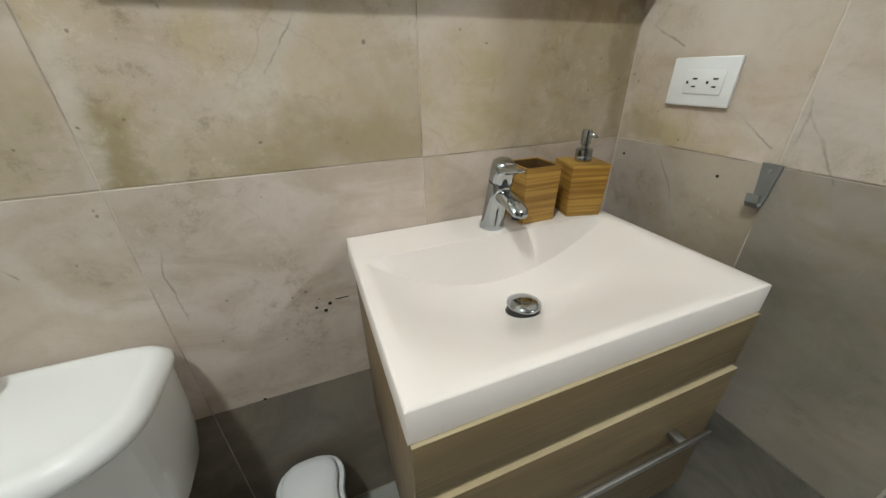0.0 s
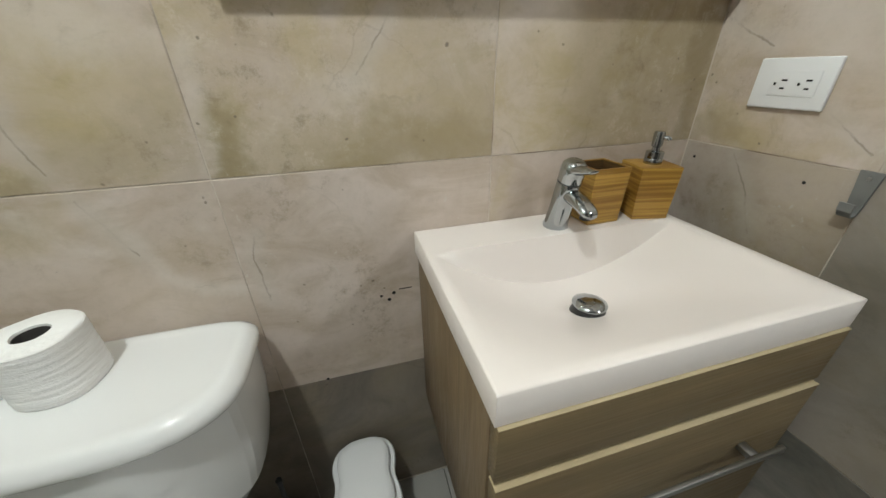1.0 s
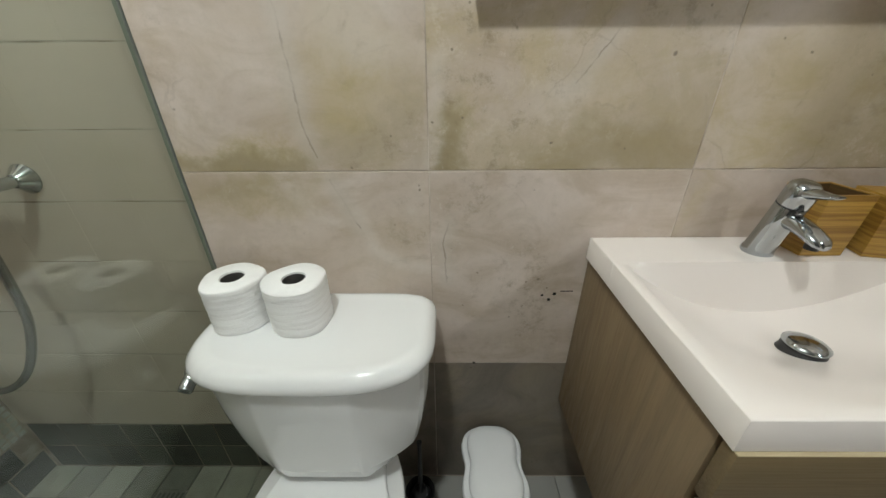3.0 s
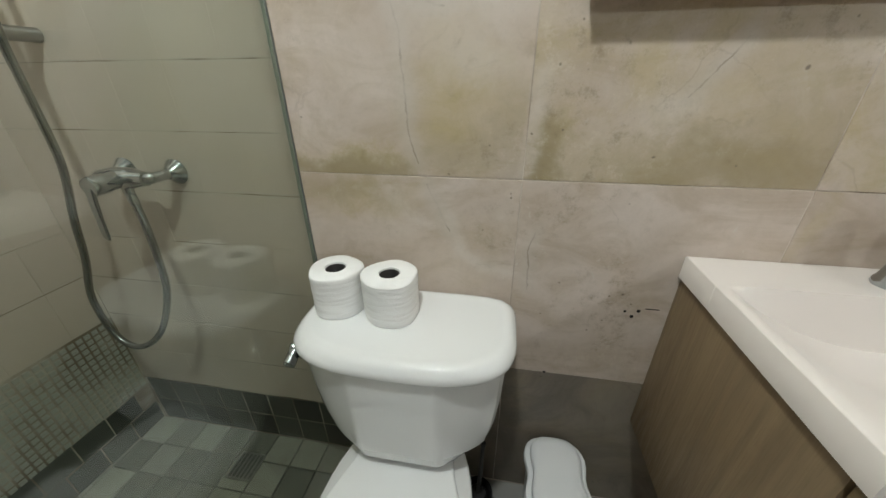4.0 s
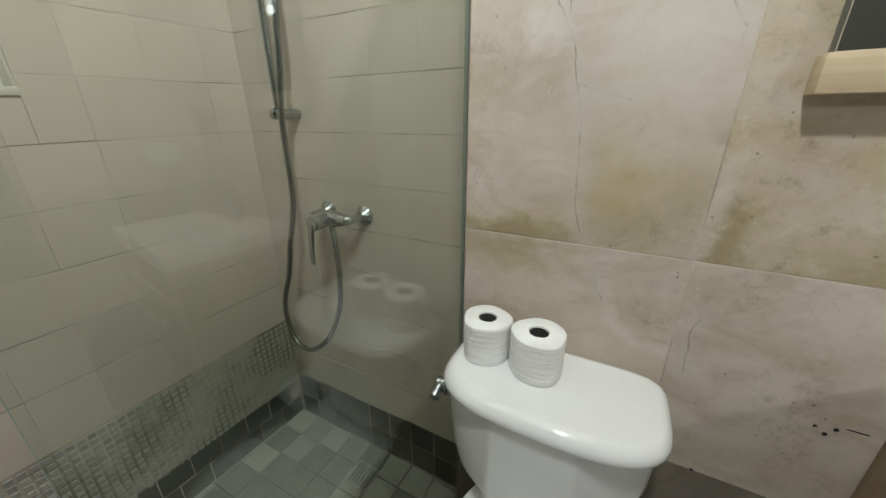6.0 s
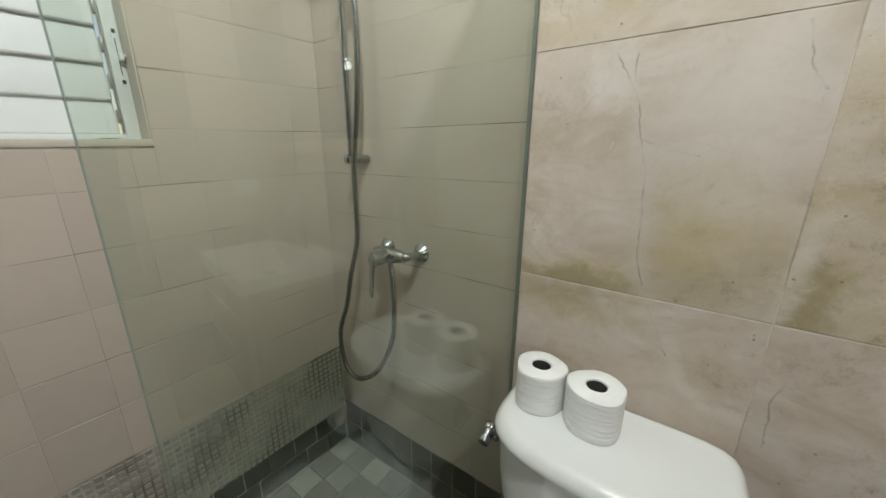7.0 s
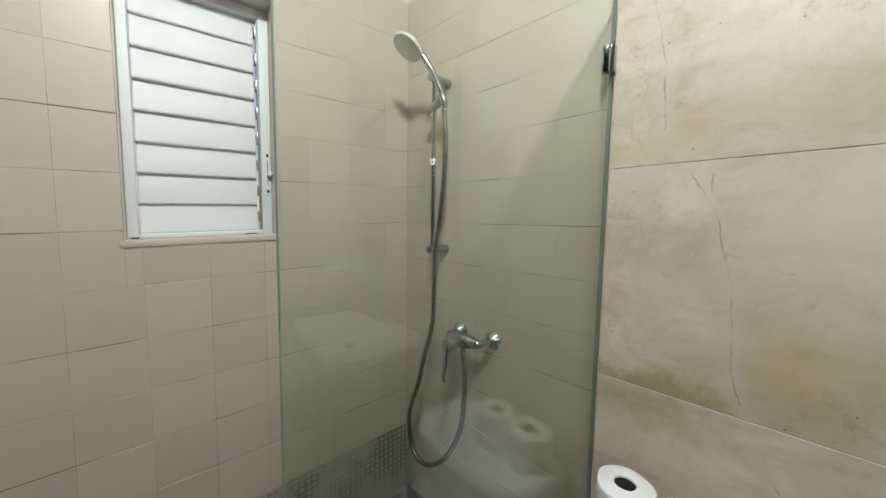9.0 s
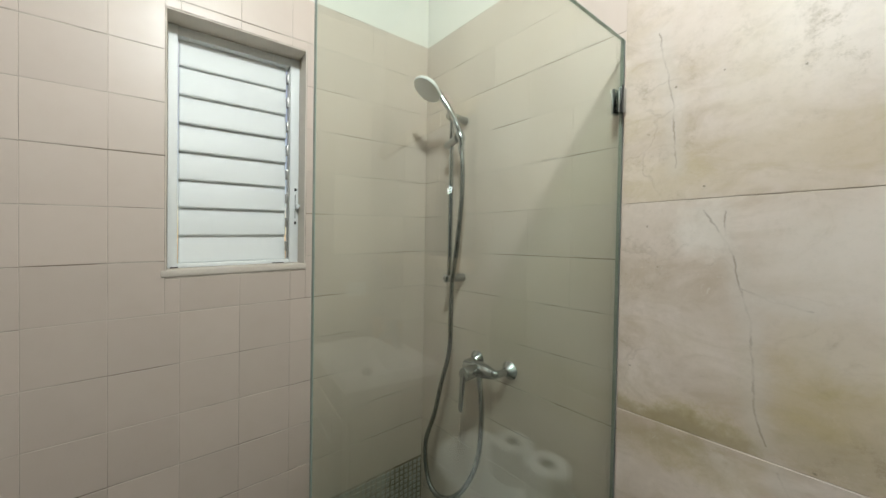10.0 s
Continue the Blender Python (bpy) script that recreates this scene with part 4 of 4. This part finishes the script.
for s, w, d, y in ((0.0, 0.013, 0.007, -0.118), (0.03, 0.0125, 0.006, -0.124), (0.07, 0.011, 0.0045, -0.128), (0.115, 0.0105, 0.004, -0.131), (0.125, 0.007, 0.002, -0.131)):
    rings.append([(-1.330 + w * math.cos(a), y + d * math.sin(a), 1.062 - s) for a in (2 * math.pi * i / 16 for i in range(16))])
part("lever", loft(bm, rings), CHROME, head)
part("hose_outlet", lathe(bmesh.new(), [(0.001, 0.0), (0.0115, 0.0), (0.0115, 0.020), (0.009, 0.028), (0.001, 0.03)], along((-1.322, MY - 0.004, 1.048), (-1.322, MY - 0.004, 0.5)), 20), CHROME, mixer)

RX, RY = -1.496, -0.040
rail = thing("shower_rail", (RX, RY, 1.375), "chrome sliding shower rail on the tiled wall", "shower rail")
part("bar", tube(bmesh.new(), [(RX, RY, 1.372), (RX, RY, 1.6), (RX, RY, 1.8), (RX, RY, 2.022)], 0.0095, 16), CHROME, rail)
for z in (1.378, 2.012):
    br = part("bracket", tube(bmesh.new(), [(RX, YS, z), (RX, YS - 0.02, z), (RX, YS - 0.05, z), (RX, RY - 0.004, z)], 0.0155, 18), SATIN, rail)
    part("bracket_cap", lathe(bmesh.new(), [(0.001, 0.0), (0.0155, 0.0), (0.017, 0.004), (0.0155, 0.012), (0.009, 0.017), (0.001, 0.018)], along((RX, RY - 0.008, z), (RX, RY - 1, z)), 24), CHROME, br)
bm = lathe(bmesh.new(), [(0.001, -0.034), (0.012, -0.034), (0.0145, -0.030), (0.0145, 0.050), (0.012, 0.056), (0.001, 0.056)], along((RX, RY - 0.006, 1.905), (RX + 0.70, RY - 0.20, 1.98)), 24)
slide = part("slider", bm, SATIN, rail)
HX = Vector((RX + 0.070, RY - 0.022, 1.915))
part("holder", lathe(bmesh.new(), [(0.001, -0.018), (0.014, -0.018), (0.0165, 0.014), (0.015, 0.018), (0.001, 0.018)], along(HX, HX + Vector((-0.28, -0.18, 0.75))), 24), CHROME, slide)
hand = thing("hand_shower", tuple(HX), "white-faced chrome hand shower hung in the rail holder", "hand shower")
FACE = Vector((-0.12, -0.54, -0.81)).normalized()
HC = Vector((-1.518, -0.148, 2.092))
REACH = HX - HC
REACH = (REACH - FACE * REACH.dot(FACE)).normalized()
NECK = HC + REACH * 0.052 - FACE * 0.008
part("handle", tube(bmesh.new(), [HX - Vector((-0.006, -0.004, 0.034)), HX + Vector((-0.004, -0.010, 0.03)), HX.lerp(NECK, 0.6) - FACE * 0.010, NECK, HC + REACH * 0.030 - FACE * 0.010], [0.0105, 0.0115, 0.0120, 0.0135, 0.0130], 16), CHROME, hand)
bm = lathe(bmesh.new(), [(0.001, -0.024), (0.022, -0.022), (0.044, -0.014), (0.0555, -0.004), (0.0570, 0.003), (0.054, 0.007), (0.001, 0.007)], along(HC, HC + FACE), 40)
hd = part("head", bm, WHITE_PLASTIC, hand, "white round spray head", angle=50)
bm = lathe(bmesh.new(), [(0.001, 0.0072), (0.048, 0.0072), (0.049, 0.008), (0.046, 0.009), (0.001, 0.0095)], along(HC, HC + FACE), 40)
part("spray_face", bm, WHITE_PLASTIC, hd)
hose = thing("shower_hose", (-1.45, -0.08, 0.6), "ribbed steel shower hose hanging in a loop", "shower hose")
HOSE = [(-1.318, MY - 0.006, 1.025), (-1.298, -0.060, 0.95), (-1.288, -0.072, 0.86), (-1.296, -0.080, 0.76), (-1.345, -0.088, 0.648), (-1.41, -0.09, 0.575), (-1.48, -0.092, 0.542), (-1.538, -0.09, 0.562), (-1.570, -0.085, 0.63), (-1.574, -0.080, 0.72),
        (-1.530, -0.075, 0.84), (-1.500, -0.072, 0.96), (-1.466, -0.062, 1.10), (-1.462, -0.060, 1.25), (-1.458, -0.060, 1.37), (-1.440, -0.056, 1.50), (-1.421, -0.055, 1.66), (-1.416, -0.056, 1.78), (-1.424, -0.059, 1.883)]
part("hose", tube(bmesh.new(), HOSE, 0.0090, 12), STEEL_HOSE, hose)
for a, b in ((HOSE[0], HOSE[1]), (HOSE[-1], HOSE[-2])):
    part("hose_nut", lathe(bmesh.new(), [(0.001, 0.0), (0.0105, 0.0), (0.0115, 0.006), (0.0115, 0.02), (0.009, 0.03), (0.001, 0.032)], along(a, b), 20), CHROME, hose)

# ---- floor drain ----
fd = thing("floor_drain", (-1.262, -0.10, 0.0), "square dark metal floor drain in the shower floor", "floor drain")
part("frame", box(bmesh.new(), (-1.312, -0.150, 0.0005), (-1.212, -0.05, 0.003), 0.001, 1), SATIN, fd)
for i in range(6):
    part("slat", box(bmesh.new(), (-1.304 + 0.0155 * i, -0.142, 0.0031), (-1.295 + 0.0155 * i, -0.058, 0.005), 0.0008, 1), HOOK_METAL, fd)

# ---- louvre window ----
U0, Z0, U1, Z1 = WIN
window = tagged(new("window_1"), "white wooden louvre window with closed slats", "window", kind="structure")


def wpart(name, boxes, material, parent, label="", bevel=0.002):
    bm = bmesh.new()
    for (a0, b0, n0), (a1, b1, n1) in boxes:
        box(bm, (-a1, b0, n0), (-a0, b1, n1), bevel)
    bmesh.ops.transform(bm, matrix=WEST, verts=bm.verts)
    return part(name, bm, material, parent, label)


wpart("lining", [((U0 - 0.001, Z0, -0.16), (U0 + 0.004, Z1, -0.001)), ((U1 - 0.003, Z0, -0.16), (U1 + 0.001, Z1, -0.001)), ((U0 + 0.0042, Z1 - 0.004, -0.16), (U1 - 0.0032, Z1 + 0.001, -0.001))], BEIGE_PAINT, window, bevel=0)
wpart("window_sill", [((U0 - 0.003, Z0 - 0.016, -0.16), (U1 + 0.010, Z0 + 0.004, 0.003))], BEIGE_PAINT, window, "worn beige sill", 0.003)
FN = -0.082     # front of the frame, deep in the opening
wpart("window_frame", [((U0 + 0.0045, Z0 + 0.0045, FN - 0.055), (U0 + 0.036, Z1 - 0.0045, FN)), ((U1 - 0.028, Z0 + 0.0045, FN - 0.055), (U1 - 0.0035, Z1 - 0.0045, FN + 0.002)),
                       ((U0 + 0.0362, Z1 - 0.034, FN - 0.055), (U1 - 0.0282, Z1 - 0.0045, FN - 0.004)), ((U0 + 0.0362, Z0 + 0.0045, FN - 0.055), (U1 - 0.0282, Z0 + 0.018, FN - 0.002))], WHITE_PAINT, window, "white painted frame")
pitch = 0.0914
for i in range(8):
    edge_z = Z0 + 0.0190 + pitch * i
    half = 0.059 if i < 7 else 0.050
    tilt = -9.0 + 1.0 * math.sin(i * 2.3) - (2.0 if i == 4 else 0.0)
    bm = box(bmesh.new(), (-(U1 - 0.0300), -half, -0.0068), (-(U0 + 0.046), half, 0.0068), 0.0062, 4)
    bmesh.ops.transform(bm, matrix=WEST @ Matrix.Translation((0, edge_z + half * 0.955, FN - 0.030)) @ Matrix.Rotation(radians(tilt), 4, "X"), verts=bm.verts)
    part("slat", bm, WHITE_PAINT, window, "white painted wooden slat")
    wpart("pivot_clip", [((U0 + 0.0366, edge_z + 0.030, FN - 0.040), (U0 + 0.0440, edge_z + 0.066, FN - 0.012)), ((U0 + 0.0370, edge_z + 0.004, FN - 0.016), (U0 + 0.0410, edge_z + 0.034, FN - 0.009))], SATIN, window, bevel=0.001)
wpart("operator_rod", [((U0 + 0.0385, Z0 + 0.03, FN - 0.008), (U0 + 0.0415, Z1 - 0.05, FN - 0.005))], SATIN, window, bevel=0)
crank = wpart("crank_plate", [((U0 + 0.012, 1.590, FN + 0.0002), (U0 + 0.022, 1.74, FN + 0.003))], WHITE_PAINT, window, "painted metal crank plate", 0.001)
for z in (1.602, 1.728):
    wpart("screw", [((U0 + 0.0125, z - 0.005, FN + 0.0032), (U0 + 0.0205, z + 0.005, FN + 0.0045))], BLACK, crank, bevel=0.001)
wpart("crank_slot", [((U0 + 0.0160, 1.62, FN + 0.0032), (U0 + 0.0180, 1.71, FN + 0.0040))], BLACK, crank, bevel=0)
wpart("crank_knob", [((U0 + 0.008, 1.655, FN + 0.0032), (U0 + 0.018, 1.673, FN + 0.022)), ((U0 - 0.010 + 0.016, 1.662, FN + 0.014), (U0 + 0.0082, 1.670, FN + 0.034))], WHITE_PAINT, crank, bevel=0.002)
wpart("paint_chip", [((U0 + 0.055, Z0 + 0.0046, FN + 0.0002), (U0 + 0.095, Z0 + 0.0075, FN + 0.001)), ((U1 - 0.030, Z0 + 0.0046, FN + 0.0022), (U1 - 0.010, Z0 + 0.0085, FN + 0.003))], HOLE, window, "dark worn paint chip", 0)

# ---- ceiling lamp, hall lamp ----
cl = thing("ceiling_lamp", tuple(LAMP), "round white ceiling lamp, lit", "ceiling lamp")
part("base", lathe(bmesh.new(), [(0.001, 0.04), (0.13, 0.04), (0.13, 0.012), (0.124, 0.008), (0.001, 0.008)], Matrix.Translation(LAMP)), WHITE_PLASTIC, cl)
part("diffuser", lathe(bmesh.new(), [(0.001, 0.007), (0.122, 0.007), (0.118, 0.0), (0.001, -0.004)], Matrix.Translation(LAMP)), LAMP_GLASS, cl)
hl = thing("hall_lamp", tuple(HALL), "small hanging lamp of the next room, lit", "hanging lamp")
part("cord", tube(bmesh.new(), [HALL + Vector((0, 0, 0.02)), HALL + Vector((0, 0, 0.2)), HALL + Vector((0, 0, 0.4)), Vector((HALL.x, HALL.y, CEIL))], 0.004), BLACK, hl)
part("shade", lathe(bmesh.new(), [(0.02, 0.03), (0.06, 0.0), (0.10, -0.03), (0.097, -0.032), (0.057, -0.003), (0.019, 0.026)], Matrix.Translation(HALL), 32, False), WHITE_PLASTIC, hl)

# ---- big wall tiles ----
NORTH = Matrix(((1, 0, 0, 0), (0, 0, -1, 0.0085), (0, 1, 0, 0), (0, 0, 0, 1)))
EAST = Matrix(((0, 0, -1, XR + 0.0085), (-1, 0, 0, 0), (0, 1, 0, 0), (0, 0, 0, 1)))
GAP = 0.0022
cols = [XG, -0.359, 0.180, XR]
rows = [ROW0] + [ROW0 + ROW * k for k in range(1, 6)] + [CEIL]
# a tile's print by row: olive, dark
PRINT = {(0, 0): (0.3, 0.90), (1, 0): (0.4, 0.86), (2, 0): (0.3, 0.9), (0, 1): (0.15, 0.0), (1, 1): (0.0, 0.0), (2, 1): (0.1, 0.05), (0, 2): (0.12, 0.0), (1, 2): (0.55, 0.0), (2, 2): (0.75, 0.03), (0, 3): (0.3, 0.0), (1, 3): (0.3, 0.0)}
for j in range(len(rows) - 1):
    for i in range(3):
        w, h = cols[i + 1] - cols[i] - GAP, rows[j + 1] - rows[j] - GAP
        mid = Matrix.Translation(((cols[i] + cols[i + 1]) / 2, (rows[j] + rows[j + 1]) / 2, 0.0))
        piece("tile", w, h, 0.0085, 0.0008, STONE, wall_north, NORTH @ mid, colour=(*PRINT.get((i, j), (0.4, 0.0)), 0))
ecols = [0.0, 0.350, 0.889, 1.428, 1.967, 2.506, 2.9]
# olive print, then dark: on the lower tiles this paints in the wall's shade
EPRINT_SHADE = {(0, 2): (0.35, 0.04), (0, 1): (0.35, 0.36), (1, 1): (0.15, 0.66), (1, 2): (0.05, 0.18), (0, 0): (0.1, 0.93), (1, 0): (0.0, 0.95)}
for j in range(len(rows) - 1):
    for i in range(6):
        cell = (ecols[i], rows[j], ecols[i + 1], rows[j + 1])
        for x0, y0, x1, y1 in minus(cell, (-DOOR[1], -1, -DOOR[0], DOOR[2])):
            mid = Matrix.Translation(((x0 + x1) / 2, (y0 + y1) / 2, 0.0))
            piece("tile", x1 - x0 - GAP, y1 - y0 - GAP, 0.0085, 0.0008, STONE_EAST, wall_east, EAST @ mid, colour=(*EPRINT_SHADE.get((i, j), (0.15, 0.1)), 0))

# old drill holes
for x, z, r in ((-0.088, 0.775, 0.0035), (-0.058, 0.779, 0.0045), (-0.070, 0.762, 0.0045), (-0.249, 0.548, 0.004)):
    part("drill_hole", lathe(bmesh.new(), [(0.0004, 0.0), (r, 0.0), (r * 0.8, 0.0008), (0.0004, 0.0009)], along((x, 0.0, z), (x, -1, z)), 12), HOLE, wall_north)
part("chip", box(bmesh.new(), (-0.045, -0.0008, 0.786), (-0.014, 0.0, 0.7885), 0.0002, 1), HOLE, wall_north)
for y, z in ((-0.262, 1.048), (-0.03, 1.05)):
    part("drill_hole", lathe(bmesh.new(), [(0.0004, 0.0), (0.0032, 0.0), (0.0028, 0.0008), (0.0004, 0.0009)], along((XR, y, z), (XR - 1, y, z)), 12), HOLE, wall_east)

# ---- shower tiles ----
SHOWER = Matrix(((1, 0, 0, 0), (0, 0, -1, YS + 0.006), (0, 1, 0, 0), (0, 0, 0, 1)))
GT = 0.0022
courses = [COURSE + TILE * k for k in range(-5, 10)]
x_right = XG - 0.004
xs = [x_right]
while xs[-1] > CORNER.x + 0.01:
    xs.append(max(xs[-1] - TILE, CORNER.x + 0.001))
for z0, z1 in zip(courses, courses[1:]):
    for x1, x0 in zip(xs, xs[1:]):
        if x1 - x0 > 0.012:
            jx, jz = 0.0, random.uniform(-0.0008, 0.0008)
            m = SHOWER @ Matrix.Translation(((x0 + x1) / 2 + jx, (z0 + z1) / 2 + jz, random.uniform(-0.0003, 0.0002)))
            piece("tile", x1 - x0, z1 - z0 - 0.0028, 0.006, 0.0003, SHOWER_TILE, wall_shower, m)
us = [0.0, 0.117] + [0.117 + 0.1566 * k for k in range(1, 19)]
for z0, z1 in zip(courses, courses[1:]):
    if z1 < 0.56:
        continue
    z0 = 0.523 if z0 < 0.56 else z0
    for a0, a1 in zip(us, us[1:]):
        for p0, q0, p1, q1 in minus((a0, z0, a1, z1), (U0 - 0.001, Z0 - 0.02, U1 + 0.001, Z1)):
            m = west((p0 + p1) / 2, (q0 + q1) / 2 + random.uniform(-0.0008, 0.0008), random.uniform(-0.0058, -0.0052))
            piece("tile", p1 - p0 - 0.0008, q1 - q0 - 0.0025, 0.006, 0.0006, SHOWER_TILE, wall_west, m, FALL)

# small stone skirting tiles and the mosaic band
SK = 0.105
for j in range(2):
    for i in range(15):
        a = 0.002 + SK * (i + (0.5 if j else 0))
        piece("skirting_tile", SK - 0.004, 0.090, 0.007, 0.0012, SLATE, wall_west, west(a + SK / 2, 0.047 + 0.0935 * j + FALL * (a + SK / 2), -0.006), FALL)
for j in range(2):
    for i in range(8):
        x = x_right - SK * (i + 0.5) - 0.02
        if x - SK / 2 > CORNER.x:
            piece("skirting_tile", SK - 0.004, 0.112, 0.007, 0.0012, SLATE, wall_shower, SHOWER @ Matrix.Translation((x, 0.058 + 0.116 * j, 0)))
MP = 0.0232
part("mosaic_bed", box(bmesh.new(), (-1.56, 0.1885, -0.006), (0.0, 0.5225, -0.0012), m=WEST), GROUT_MOSAIC, wall_west, "dark grout", smooth=False)
loose = []
for j in range(14):
    for i in range(66):
        u, z = 0.014 + MP * i, 0.204 + MP * j
        if 20 <= i < 41:
            piece("mosaic_tile", MP - 0.0060, MP - 0.0060, 0.0072, 0.001, MOSAIC, wall_west, west(u, z, -0.006 + random.uniform(-0.0004, 0.0002)), FALL)
        else:
            loose.append((u, z))
verts, faces = [], []
for u, z in loose:
    h = (MP - 0.0060) / 2
    k = len(verts)
    for hh, n in ((h, -0.006), (h, 0.0002), (h - 0.001, 0.0012)):
        for dx, dz in ((-hh, -hh), (hh, -hh), (hh, hh), (-hh, hh)):
            p = CORNER + U * (u - dx) + N * n
            verts.append((p.x, p.y, z + dz - FALL * (u - dx)))
    faces.append((k + 8, k + 9, k + 10, k + 11))
    for b in (0, 4):
        faces += [(k + b + i, k + b + (i + 1) % 4, k + b + 4 + (i + 1) % 4, k + b + 4 + i) for i in range(4)]
me = bpy.data.meshes.new("mosaic_rest")
me.from_pydata(verts, [], faces)
me.materials.append(MOSAIC)
rest = tagged(new("mosaic_rest", me), "grey mosaic tiles", kind="stuff")
rest.parent = wall_west

# ---- floor tiles ----
FT = Matrix.Translation((0, 0, -0.008))
big = 0.45
for i in range(-2, 4):
    for j in range(0, 7):
        x0, x1 = 0.053 + big * i, 0.053 + big * (i + 1)
        y1, y0 = -big * j + 0.008, -big * (j + 1) + 0.008
        x0 = max(x0, GX1 + 0.004)
        y0 = max(y0, YF + 0.002)
        if x1 - x0 > 0.02 and y1 - y0 > 0.02:
            piece("floor_tile", x1 - x0 - 0.003, y1 - y0 - 0.003, 0.008, 0.0008, FLOOR_TILE, floor, FT @ Matrix.Translation(((x0 + x1) / 2, (y0 + y1) / 2, 0)))
st = 0.108
for i in range(10):
    for j in range(27):
        x1 = GX0 - 0.006 - st * i
        y1 = YS - 0.001 - st * j
        if x1 - st < -1.92:
            continue
        piece("shower_floor_tile", st - 0.004, st - 0.004, 0.008, 0.001, SHOWER_FLOOR, floor, FT @ Matrix.Translation((x1 - st / 2, y1 - st / 2, random.uniform(-0.0006, 0.0))))
